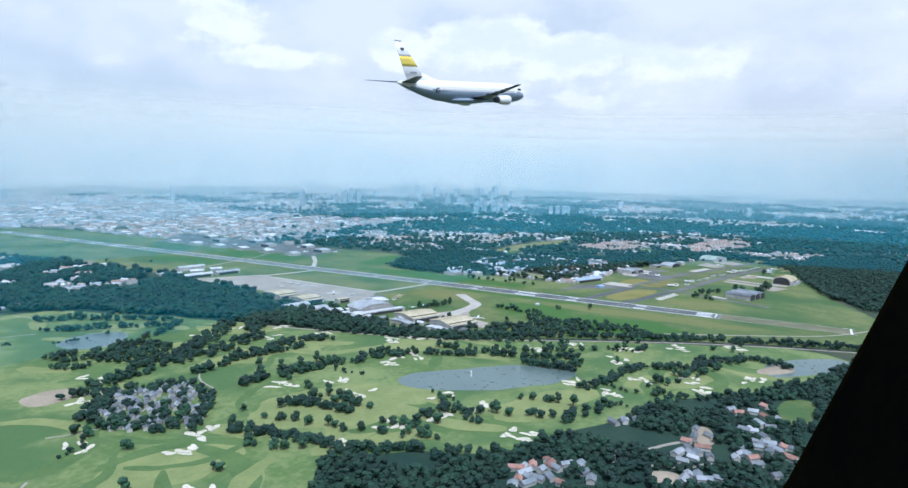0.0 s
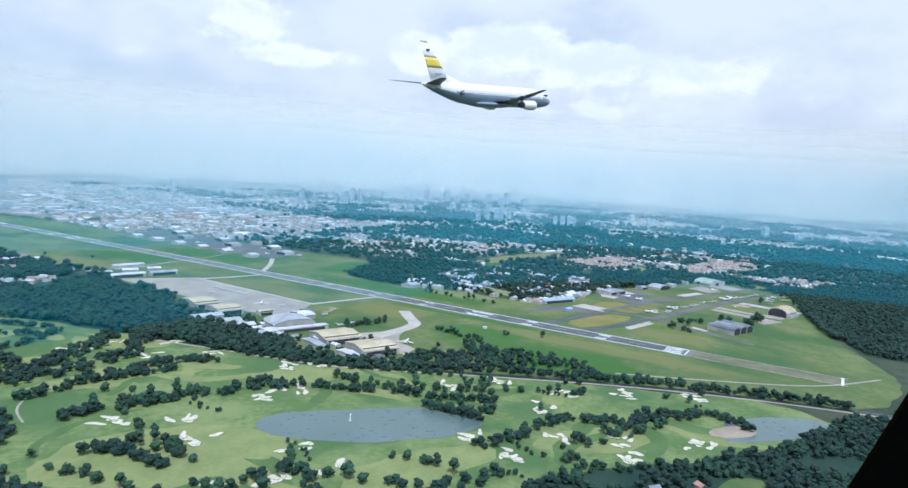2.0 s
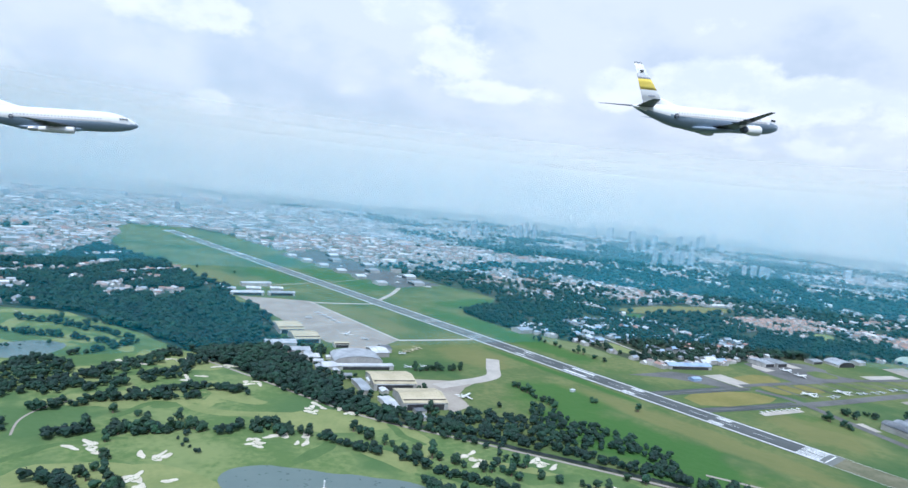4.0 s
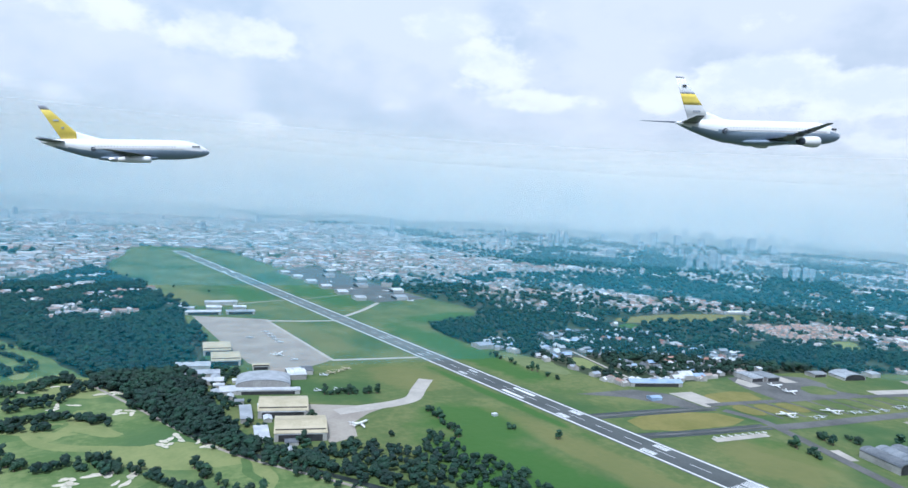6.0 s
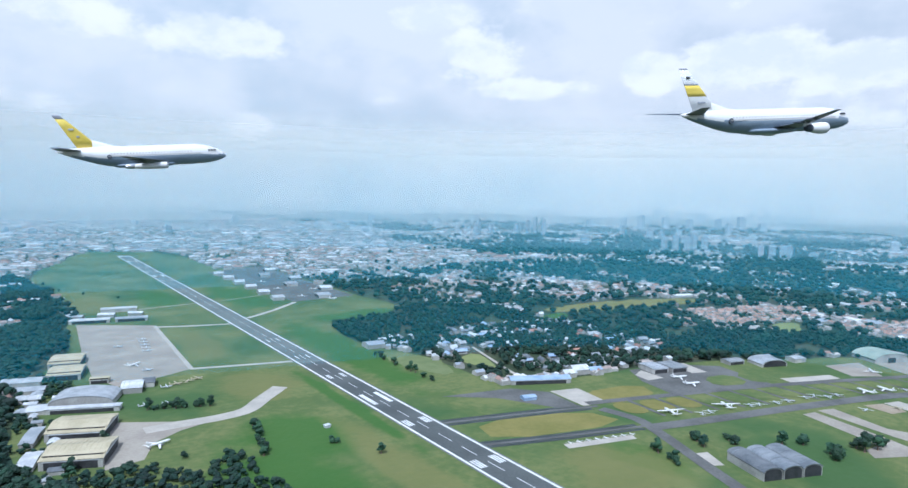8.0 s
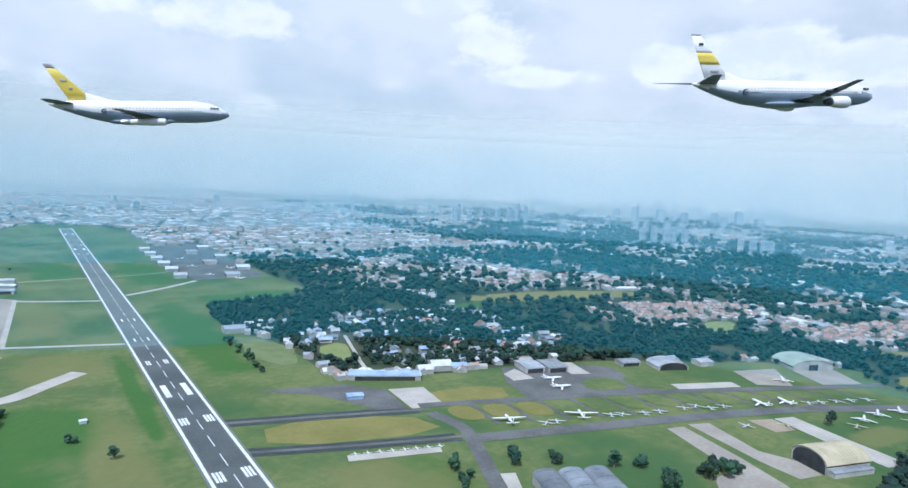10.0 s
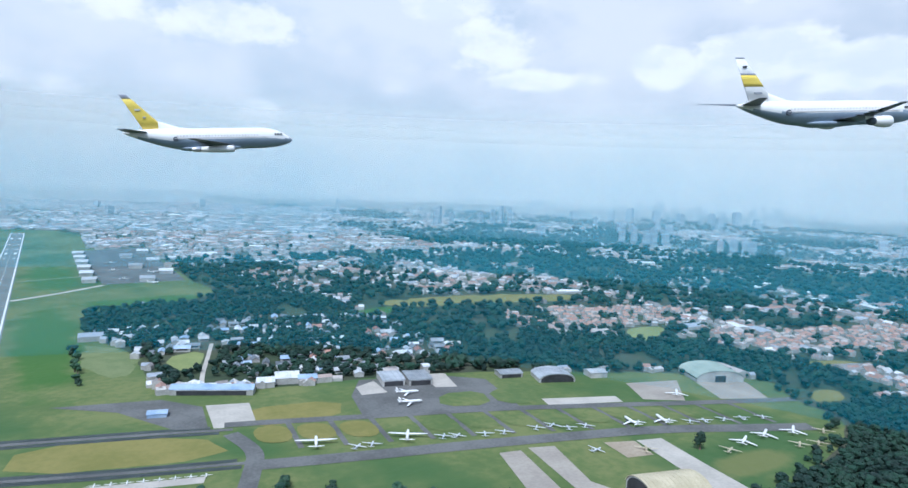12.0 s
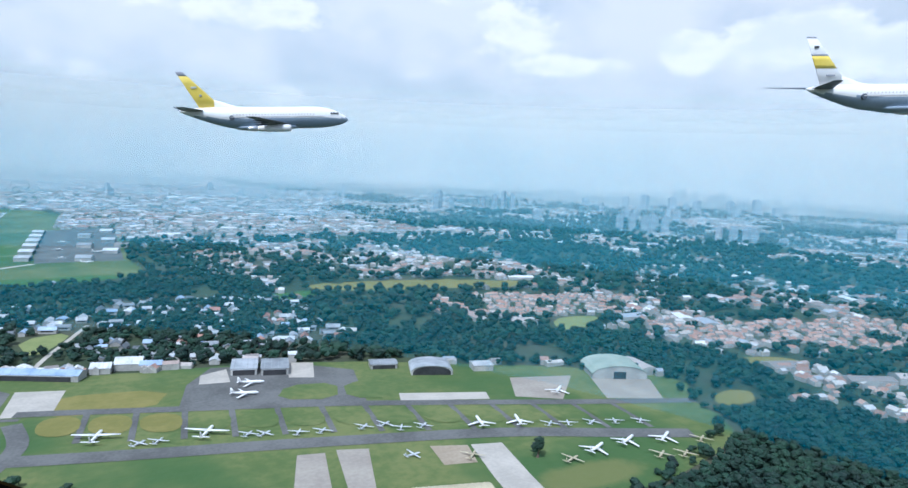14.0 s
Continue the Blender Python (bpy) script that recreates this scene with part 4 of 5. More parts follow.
            part("door_lintel", box(-w * 0.45, s * d / 2 - 0.7, h * 0.86, w * 0.45, s * d / 2 + 0.7, h * 0.97), M["white_roof"], top)
    return top


HALLS = [("hangar", "broad tan metal-roofed gabled hangar beside a concrete apron", "hangar", -362, 487, 64, 62, 10, 5, -22, "gable", "tan_roof", "wall", "se", 12),
         ("hangar", "broad tan metal-roofed gabled hangar beside a concrete apron", "hangar", -373, 402, 62, 62, 10, 5, -22, "gable", "tan_roof", "wall", "se", 12),
         ("hangar", "large grey arched hangar on the west apron", "hangar", -346, 608, 50, 78, 7, 9, 69, "arch", "arch_grey", "wall", "", 8),
         ("workshop", "long pale flat-roofed workshop before the arched hangar", "workshop", -353, 568, 90, 14, 6, 0, -21, "flat", "white_roof", "wall", "s", 8),
         ("hangar", "tan-roofed gabled hangar on the west apron", "hangar", -349, 842, 46, 66, 9, 4, -14, "gable", "tan_roof", "wall", "es", 8),
         ("hangar", "tan-roofed gabled hangar on the west apron", "hangar", -356, 766, 46, 60, 9, 4, -14, "gable", "tan_roof", "wall", "es", 8),
         ("workshop", "white-roofed workshop among trees", "workshop", -415, 742, 52, 28, 7, 3, -16, "gable", "white_roof", "wall", "", 6),
         ("workshop", "grey-roofed workshop among trees", "workshop", -413, 694, 50, 24, 6, 3, -16, "gable", "grey_roof", "wall", "", 6),
         ("workshop", "pale-roofed workshop under trees", "workshop", -410, 648, 30, 22, 6, 3, -16, "gable", "white_roof", "wall", "", 4),
         ("shed", "pale concrete shed beside the tan hangar", "shed", -414, 486, 14, 56, 6, 2, -16, "gable", "grey_roof", "wall", "", 3),
         ("shed", "pale sheet-roofed shed beside the tan hangar", "shed", -420, 410, 16, 46, 5, 2, -16, "gable", "white_roof", "wall", "", 3),
         ("annex", "small white-roofed annex on the apron", "building", -283, 636, 28, 42, 8, 3, -14, "gable", "white_roof", "wall", "e", 4),
         ("terminal", "long white-roofed building at the apron's end", "building", -279, 1190, 78, 16, 7, 3, -12, "gable", "white_roof", "wall", "s", 8),
         ("terminal", "white-roofed building at the apron's end", "building", -206, 1302, 76, 18, 8, 3, -8, "gable", "white_roof", "wall", "", 5),
         ("terminal", "small white-roofed block at the apron's end", "building", -240, 1240, 34, 18, 7, 3, -22, "gable", "white_roof", "wall", "", 2),
         ("terminal", "small grey-roofed block at the apron's end", "building", -302, 1246, 34, 20, 7, 3, -22, "gable", "grey_roof", "wall", "", 2),
         ("terminal", "small white-roofed block at the apron's end", "building", -180, 1236, 30, 16, 6, 3, -22, "gable", "white_roof", "wall", "", 2),
         ("annex", "grey-roofed annex beside the arched hangar", "building", -258, 650, 16, 30, 7, 3, -14, "gable", "slate", "wall", "e", 2),
         ("annex", "pale low annex beside the arched hangar", "building", -404, 596, 22, 30, 5, 2, -14, "gable", "white_roof", "wall", "", 2),
         ("shed", "small tan-roofed shed on the west apron", "shed", -318, 700, 26, 16, 6, 3, -16, "gable", "tan_roof", "wall", "s", 2),
         ("terminal", "white-roofed building at the apron's end", "building", -199, 1172, 64, 16, 7, 3, -12, "gable", "grey_roof", "wall", "s", 5),
         ("hangar", "arched hangar with a tan roof and dark open end", "hangar", 547, -109, 59, 44, 8, 12, -15, "arch", "tan_roof", "wall", "w", 12),
         ("annex", "long low annex beside the arched hangar", "building", 540, -134, 53, 7, 5, 1, -15, "gable", "grey_roof", "wall", "", 5),
         ("hangar", "grey ridged hangar beside the taxiway", "hangar", 236, -26, 58, 24, 9, 5, 70, "arch", "slate", "wall", "w", 4),
         ("hangar", "grey ridged hangar beside the taxiway", "hangar", 260, -35, 58, 24, 9, 5, 70, "arch", "slate", "wall", "w", 4),
         ("hangar", "grey ridged hangar beside the taxiway", "hangar", 284, -44, 58, 24, 9, 5, 70, "arch", "slate", "wall", "w", 4),
         ("hangar", "pale green-grey arched hangar with dark square doorway", "hangar", 912, 118, 54, 72, 5, 12, 66, "arch", "green_roof", "wall", "q", 10),
         ("hangar", "pale arched hangar among trees", "hangar", 690, 213, 38, 52, 4, 8, 70, "arch", "grey_roof", "wall", "w", 8),
         ("depot", "pale flat-roofed depot on the apron", "building", 476, 296, 30, 42, 8, 1, -14, "gable", "grey_roof", "wall", "s", 4),
         ("depot", "pale flat-roofed depot on the apron", "building", 510, 284, 32, 42, 8, 1, -14, "gable", "grey_roof", "wall", "s", 4),
         ("shed", "small white shed behind the depot", "shed", 540, 314, 10, 16, 10, 2, -14, "gable", "white_roof", "wall", "", 2),
         ("shed", "small white shed behind the depot", "shed", 490, 330, 26, 8, 6, 2, -14, "gable", "white_roof", "wall", "", 2),
         ("workshop", "pale workshop at the apron's edge", "workshop", 640, 250, 34, 22, 6, 2, -14, "gable", "grey_roof", "wall", "s", 4),
         ("workshop", "pale workshop at the apron's edge", "workshop", 756, 196, 26, 22, 7, 2, -14, "gable", "white_roof", "wall", "", 4),
         ("terminal", "long blue-roofed building behind the square pad", "building", 258, 346, 98, 20, 7, 4, -25, "gable", "blue_roof", "wall", "s", 10),
         ("canopy", "small bright blue canopy beside the apron", "canopy", 187, 292, 20, 14, 4, 2, -14, "gable", "blue_roof", "blue_roof", "", 3),
         ("villa", "white-roofed villa among trees", "house", 352, 352, 30, 24, 8, 6, -14, "gable", "white_roof", "wall", "", 4),
         ("villa", "white-roofed villa among trees", "house", 322, 345, 22, 16, 7, 5, -14, "gable", "white_roof", "wall", "", 4),
         ("villa", "white-roofed villa among trees", "house", 375, 338, 24, 14, 7, 4, -14, "gable", "blue_roof", "wall", "", 4)]
r6 = random.Random(4)
for i in range(13):
    HALLS.append(("shed", r6.choice(("small grey-roofed shed among trees by the hangars", "small pale shed among trees by the hangars")), "shed", r6.uniform(-425, -372), 345 + i * 27 + r6.uniform(-6, 6),
                  r6.uniform(9, 17), r6.uniform(7, 13), r6.uniform(3.5, 5.5), 2, -16 + r6.choice((0, 90)), "gable", r6.choice(("grey_roof", "white_roof", "slate")), "wall", "", 2))
for i in range(6):
    HALLS.append(("hangar", "white-roofed hangar on the far apron", "hangar", 176, 1290 + i * 112, 30, 44, 8, 4, -8, "gable", "white_roof", "wall", "e", 3, "hangars on the far apron"))
    HALLS.append(("hangar", "white-roofed hangar on the far apron", "hangar", 300 + (i % 2) * 60, 1275 + i * 120, 34, 50, 8, 4, -8, "gable", "white_roof" if i % 2 else "grey_roof", "wall", "w", 3, "hangars on the far apron"))
for row in HALLS:
    hall(*row)

# ---- bunkers on the golf course ----
BUNKERS = [(-613, 369), (-584, 359), (-732, 378), (-750, 334), (-708, 233), (-720, 175), (-783, 428), (-821, 234), (-767, 204), (-892, 251), (-976, 374), (-938, 396),
           (-1039, 470), (-888, 662), (-894, 630), (-956, 586), (-918, 611), (-477, 415), (-427, 222), (-378, 175), (-427, 91), (-574, 55), (-491, 36), (-467, -26),
           (-423, -99), (-358, 82), (-248, -61), (-565, 121), (-771, 105), (-608, 700), (-661, 716), (-550, 645), (-613, 609), (-500, -38), (-300, 20), (-1030, 300), (-520, 440), (-545, 560)]
rnd = random.Random(5)
for k, (bx, by) in enumerate(BUNKERS):
    for j in range(rnd.randint(4, 7)):
        bm = bmesh.new()
        cx, cy = bx + rnd.uniform(-17, 17), by + rnd.uniform(-15, 15)
        a, b, turn = rnd.uniform(4.5, 9.5), rnd.uniform(2.8, 5.5), rnd.uniform(0, 3.1)
        ring = []
        for i in range(18):
            t = 2 * math.pi * i / 18
            r = 1 + 0.28 * math.sin(2 * t + j) + 0.18 * math.sin(3 * t + k)
            ring.append((cx + a * r * math.cos(t) * math.cos(turn) - b * r * math.sin(t) * math.sin(turn), cy + a * r * math.cos(t) * math.sin(turn) + b * r * math.sin(t) * math.cos(turn)))
        rim = [bm.verts.new((x, y, 0.75 + 0.01 * j)) for x, y in ring]
        low = [bm.verts.new((cx + (x - cx) * 0.75, cy + (y - cy) * 0.75, 0.42 + 0.01 * j)) for x, y in ring]
        foot = [bm.verts.new((cx + (x - cx) * 1.15, cy + (y - cy) * 1.15, 0.1)) for x, y in ring]
        bm.faces.new(low)
        for i in range(18):
            bm.faces.new((rim[i], rim[(i + 1) % 18], low[(i + 1) % 18], low[i]))
            f = bm.faces.new((foot[i], foot[(i + 1) % 18], rim[(i + 1) % 18], rim[i]))
            f.material_index = 1
        bmesh.ops.recalc_face_normals(bm, faces=bm.faces)
        tagged(link_mesh("sand_bunker", bm, [M["sand"], M["golf"]]), "pale sand bunker sunk in green turf", "bunker", "golf bunkers")

# ---- parked aircraft ----
def parked(name, label, length, span, straight, engines, high, paint="white_paint"):
    """A parked aircraft on its wheels; x forward, its wheels at z 0."""
    top = empty(name, label, "aeroplane", "parked aircraft")
    r, h = length * 0.052, length / 2
    z0 = r + (0.7 if high else 1.4) * length / 30
    prof = ((1, 0.05), (0.94, 0.5), (0.84, 0.85), (0.7, 1), (-0.1, 1), (-0.5, 0.75), (-0.8, 0.4), (-1, 0.08))
    rings = [[(u * h, a * r * math.cos(math.pi * i / 5), z0 + (r * 0.6 * (1 - a) if u < 0 else -r * 0.15 * (1 - a)) + a * r * math.sin(math.pi * i / 5)) for i in range(10)] for u, a in prof]
    part("fuselage", loft(rings), M[paint], top, "", True)
    c, zw = span * (0.12 if straight else 0.17), z0 + (r * 0.9 if high else -r * 0.5)
    for s in (-1, 1):
        sweep = 0.03 if straight else 0.32
        w = part("wing", loft([foil(h * 0.22, c, s * r * 0.5, zw, 0.13, n=5), foil(h * 0.22 - span * sweep, c * 0.45, s * span / 2, zw + span * 0.01, 0.1, n=5)]), M[paint], top, "", True)
        for e in range(engines // 2):
            y = s * span * (0.17 + 0.15 * e)
            part("engine", nacelle(h * 0.34 - abs(y) * sweep, h * 0.34 - abs(y) * sweep - length * 0.13, length * 0.022, y, zw - length * 0.01, 10), M["wing_grey"], w, "", True)
        part("tailplane", loft([foil(-h * 0.78, c * 0.6, s * r * 0.2, z0 + r * 0.7, 0.1, n=5), foil(-h * 0.78 - span * sweep * 0.3, c * 0.3, s * span * 0.19, z0 + r * 0.75, 0.08, n=5)]), M[paint], top, "", True)
        part("wheel", loft([[(0.4 * length / 30 * math.cos(a) - h * 0.05, s * r + dy, 0.42 * length / 30 * (1 + math.sin(a))) for a in [math.pi * i / 6 for i in range(12)]] for dy in (-0.25, 0.25)]), M["dark_paint"], top)
        part("gear_leg", box(-h * 0.05 - 0.15, s * r - 0.12, 0.3, -h * 0.05 + 0.15, s * r + 0.12, z0 - r * 0.3), M["metal"], top)
    part("fin", loft([foil(-h * 0.68, c * 0.8, 0, z0 + r * 0.6, 0.1, True, 5), foil(-h * 0.9, c * 0.4, 0, z0 + r * 0.8 + length * 0.16, 0.08, True, 5)]), M[paint], top, "", True)
    part("nose_gear", box(h * 0.72 - 0.12, -0.15, 0, h * 0.72 + 0.12, 0.15, z0 - r * 0.5), M["metal"], top)
    return top


heavy = parked("transport_plane", "large white four-engined high-wing transport parked on grass", 32, 42, True, 4, True)
medium = parked("twin_jet", "white twin-jet aeroplane parked on the apron", 30, 29, False, 2, False)
light = parked("turboprop", "white twin-engined propeller aeroplane parked on a stand", 17, 21, True, 2, True, "pale_grey")
tan = parked("old_plane", "old tan-painted aeroplane parked on grass", 21, 24, True, 2, True, "tan_roof")
trainer = parked("light_plane", "small white light aeroplane in a row on a strip", 9, 11, True, 0, False)
STANDS = [(heavy, 405, 114, 60), (heavy, 314, 140, 70), (medium, 458, 206, -14), (medium, 472, 240, -14), (medium, -295, 391, 20), (medium, 795, 84, 40),
          (light, 347, 113, 40), (light, 363, 112, 55), (light, 439, 97, 50), (light, 453, 92, 35), (light, 483, 83, 60), (light, 505, 78, 50), (light, 545, 72, 45), (light, 566, 70, 30), (light, 578, 56, 60), (light, 600, 52, 40),
          (medium, 657, 36, 75), (medium, 696, 24, 70), (light, 723, 6, 40), (light, 742, 0, 60), (light, 767, -8, 30), (light, 792, -15, 60), (light, 819, -25, 40),
          (medium, 726, -62, 25), (medium, 767, -60, 25), (medium, 808, -69, 30), (tan, 841, -86, 30), (tan, 775, -96, 30), (tan, 798, -104, 30), (tan, 611, -27, 45), (light, 562, -4, 10), (tan, 690, -70, 20),
          (medium, -259, 772, 40), (light, -246, 731, 10), (light, -261, 922, 10), (tan, -225, 627, 10), (tan, -191, 640, 20), (tan, -208, 632, 60), (light, -283, 546, 5), (light, -254, 540, 15), (light, -240, 620, 0),
          (medium, 306, 1220, 20), (medium, 330, 1400, 20), (medium, 250, 1300, 70), (medium, 240, 1460, 70), (medium, 245, 1620, 70)]
used = set()
for ob, x, y, yaw in STANDS:
    m = pose(x, y, 0.66, 0, 0, yaw)
    if ob.name in used:
        copy_thing(ob, m)
    else:
        ob.matrix_basis = m
        used.add(ob.name)
for i in range(8):
    m = pose(112 + i * 12.4 + 4, 152 - i * 3.1 - 14, 0.66, 0, 0, 76)
    if i:
        copy_thing(trainer, m)
    else:
        trainer.matrix_basis = m
for i in range(5):
    m = pose(-214 - i * 2, 965 - i * 25, 0.66, 0, 0, -10)
    copy_thing(light, m)

# ---- trees ----
def lump(rng, subdiv, r, centre, squash=0.8, rough=0.28):
    """One leafy clump as numpy vertices and triangles."""
    bm = bmesh.new()
    bmesh.ops.create_icosphere(bm, subdivisions=subdiv, radius=1.0)
    v = np.array([p.co[:] for p in bm.verts])
    f = np.array([[p.index for p in q.verts] for q in bm.faces])
    bm.free()
    v *= (1 + rng.uniform(-rough, rough, (len(v), 1)))
    return v * np.array([r, r, r * squash]) + np.array(centre), f


def tuft(rng, v, n, size):
    """Loose leafy triangles that stand out from the clump's surface."""
    pick = v[rng.integers(0, len(v), n)]
    a = pick + rng.normal(0, size * 0.5, (n, 3))
    verts = np.concatenate([a, a + rng.normal(0, size, (n, 3)), a + rng.normal(0, size, (n, 3))])
    return verts, np.stack([np.arange(n), np.arange(n) + n, np.arange(n) + 2 * n], 1)


def joined(pieces):
    vs, fs, k = [], [], 0
    for v, f in pieces:
        vs.append(v), fs.append(f + k)
        k += len(v)
    return np.concatenate(vs), np.concatenate(fs)


def crown(rng, lumps, subdiv, tufts, width=1.0, height=1.0):
    """A crown about 2 wide and 2 high over its base at z 0, uneven, with gaps."""
    pieces = []
    for i in range(lumps):
        a, d = rng.uniform(0, 6.28), rng.uniform(0.1, 0.62) * (i > 0)
        z = rng.uniform(0.55, 1.5) if i else 1.05
        pieces.append(lump(rng, subdiv if i < 4 else 1, rng.uniform(0.38, 0.6) * (1.25 if i == 0 else 1), (width * d * math.cos(a), width * d * math.sin(a), z * height)))
    v, f = joined(pieces)
    if tufts:
        pieces.append(tuft(rng, v, tufts, 0.13))
    return joined(pieces)


def fast_mesh(name, verts, tris, mats, mat_ids=None, smooth=False):
    me = bpy.data.meshes.new(name)
    me.from_pydata(verts.tolist(), [], tris.tolist())
    for m in mats:
        me.materials.append(m)
    if mat_ids is not None:
        me.polygons.foreach_set("material_index", mat_ids)
    me.update()
    return me


rng = np.random.default_rng(11)
CROWNS = []
for i in range(7):
    v, f = crown(rng, 8, 2, 130, 1.0, 1.0 if i < 5 else 1.5)
    CROWNS.append(fast_mesh("crown", v, f, [M["leaves"]]))
bm = loft([[(0.13 * k * math.cos(a) + o, 0.13 * k * math.sin(a), z) for a in [math.pi * i / 4 for i in range(8)]] for z, k, o in ((0, 1.4, 0), (0.3, 0.9, 0.02), (0.7, 0.7, -0.02), (1.1, 0.35, 0.03))])
for a in (0.4, 2.3, 4.4):
    p, q = Vector((0, 0, 0.55)), Vector((0.4 * math.cos(a), 0.4 * math.sin(a), 0.95))
    tip = [bm.verts.new(q + Vector((0.03 * math.cos(t), 0.03 * math.sin(t), 0))) for t in (0, 2.1, 4.2)]
    base = [bm.verts.new(p + Vector((0.06 * math.cos(t), 0.06 * math.sin(t), 0))) for t in (0, 2.1, 4.2)]
    for i in range(3):
        bm.faces.new((base[i], base[(i + 1) % 3], tip[(i + 1) % 3], tip[i]))
TRUNK = bpy.data.meshes.new("trunk")
bm.to_mesh(TRUNK)
bm.free()
TRUNK.materials.append(M["bark"])


def tree(x, y, size, i):
    top = empty("tree", "dark green broad-leaved tree with an uneven crown", "tree", "trees on the golf course and airfield")
    top.matrix_basis = Matrix.Translation((x, y, 0.2)) @ pose(0, 0, 0, 0, 0, (i * 77) % 360) @ Matrix.Diagonal((size, size, size * (0.85 + (i % 5) * 0.07), 1))
    for name, me in (("trunk", TRUNK), ("crown", CROWNS[i % len(CROWNS)])):
        new(name, me).parent = top


def along(line, gap, spread, rng):
    """Points scattered along a line."""
    out = []
    for (ax, ay), (bx, by) in zip(line, line[1:]):
        n = max(1, int(math.hypot(bx - ax, by - ay) / gap))
        for i in range(n):
            u = (i + rng.random()) / n
            out.append((ax + (bx - ax) * u + rng.uniform(-spread, spread), ay + (by - ay) * u + rng.uniform(-spread, spread)))
    return out


BELTS = [([(-878, 375), (-868, 326), (-850, 245), (-821, 176)], 12, 6), ([(-796, 373), (-781, 295)], 5, 11), ([(-789, 478), (-721, 456), (-654, 420)], 4.5, 14),
         ([(-618, 413), (-563, 353)], 5, 13), ([(-510, 355), (-484, 254), (-425, 160)], 9, 8), ([(-519, 177), (-486, 123)], 6, 3), ([(-718, 243), (-741, 193), (-721, 126)], 12, 8),
         ([(-816, 255), (-805, 192)], 8, 5), ([(-662, 151), (-651, 78)], 12, 5), ([(-1020, 501), (-996, 486)], 8, 7), ([(-966, 435), (-919, 443)], 10, 7), ([(-943, 343), (-925, 288)], 9, 12),
         ([(-997, 320), (-990, 307)], 6, 6), ([(-739, 1010), (-626, 954), (-531, 852)], 9, 11), ([(-782, 938), (-730, 891)], 12, 7), ([(-180, 411), (-201, 295)], 7, 3),
         ([(-330, 60), (-420, 200)], 12, 14), ([(-560, 20), (-470, -10), (-380, -50)], 8, 16), ([(-140, 330), (-60, 210)], 40, 10), ([(110, 640), (122, 520), (112, 440)], 18, 6),
         ([(260, 73), (246, 39)], 7, 2), ([(297, 51), (283, 21)], 7, 2), ([(187, 74), (179, 17)], 8, 8), ([(-345, 440), (-420, 300)], 10, 8), ([(-286, 532), (-203, 500)], 5, 3)]
r2 = random.Random(3)
spots = [p for line, gap, spread in BELTS for p in along(line, gap, spread, r2)]
big_trees = [(400, -61), (412, -62), (423, -64), (430, -73), (396, -72), (416, -78), (432, -77), (355, -52), (341, -64), (354, -62), (355, -20), (332, -6)]
spots += big_trees + [(666, -51), (-300, 1700), (-250, 1600), (-180, 1500), (-330, 1850)]
for _ in range(150):
    x, y = r2.uniform(-1120, -200), r2.uniform(-150, 1000)
    if inside(x, y, GOLF) and not inside(x, y, POND) and noise.noise((x * 0.012, y * 0.012, 3.0)) > 0.05:
        spots.append((x, y))
for i, (x, y) in enumerate(spots):
    tree(x, y, (8.0 if x == 666 or (x, y) in big_trees else r2.uniform(3.8, 7.0)), i)

# dense woods: one mesh a wood
WOOD_TEMPLATES = [crown(rng, 4, 1 if i % 2 else 2, 36) for i in range(8)]
SCRUB = [crown(rng, 2, 1, 8) for i in range(6)]


def wood(name, label, spots, sizes, templates, material="forest", category="trees"):
    pieces = []
    for i, ((x, y), s) in enumerate(zip(spots, sizes)):
        v, f = templates[i % len(templates)]
        a = (i * 2.399) % 6.283
        c, d = math.cos(a) * s, math.sin(a) * s
        pieces.append((np.stack([v[:, 0] * c - v[:, 1] * d + x, v[:, 0] * d + v[:, 1] * c + y, v[:, 2] * s * 0.9], 1), f))
    v, f = joined(pieces)
    return tagged(new(name, fast_mesh(name, v, f, [M[material]])), label, category, kind="stuff")


def fill(pts, gap, rng, keep=lambda x, y: True):
    """Jittered points over an outline."""
    xs, ys = [p[0] for p in pts], [p[1] for p in pts]
    out = []
    y = min(ys)
    while y < max(ys):
        x = min(xs)
        while x < max(xs):
            px, py = x + rng.uniform(-gap, gap) * 0.5, y + rng.uniform(-gap, gap) * 0.5
            if inside(px, py, pts) and keep(px, py):
                out.append((px, py))
            x += gap
        y += gap
    return out


CLEARINGS = [[(120, 665), (168, 645), (195, 564), (192, 475), (160, 440), (125, 445)], [(218, 535), (298, 568), (268, 452), (238, 432)], [(700, 845), (975, 835), (1245, 745), (1175, 672), (930, 697), (705, 755)],
             [(1041, 420), (1152, 391), (1019, 303), (976, 330)], [(1134, 114), (1236, 78), (1212, 40), (1116, 78)], [(600, 745), (735, 775), (686, 700), (610, 690)], [(-496, -130), (-460, -180), (-564, -175), (-578, -143)],
             [(988, 24), (1044, 0), (989, -45), (928, -27)], [(-780, -35), (-771, -57), (-780, -68), (-799, -62), (-807, -50)], [(-638, -56), (-633, -73), (-677, -83), (-700, -74), (-681, -63)], [(245, 385), (260, 385), (316, 592), (300, 592)]]
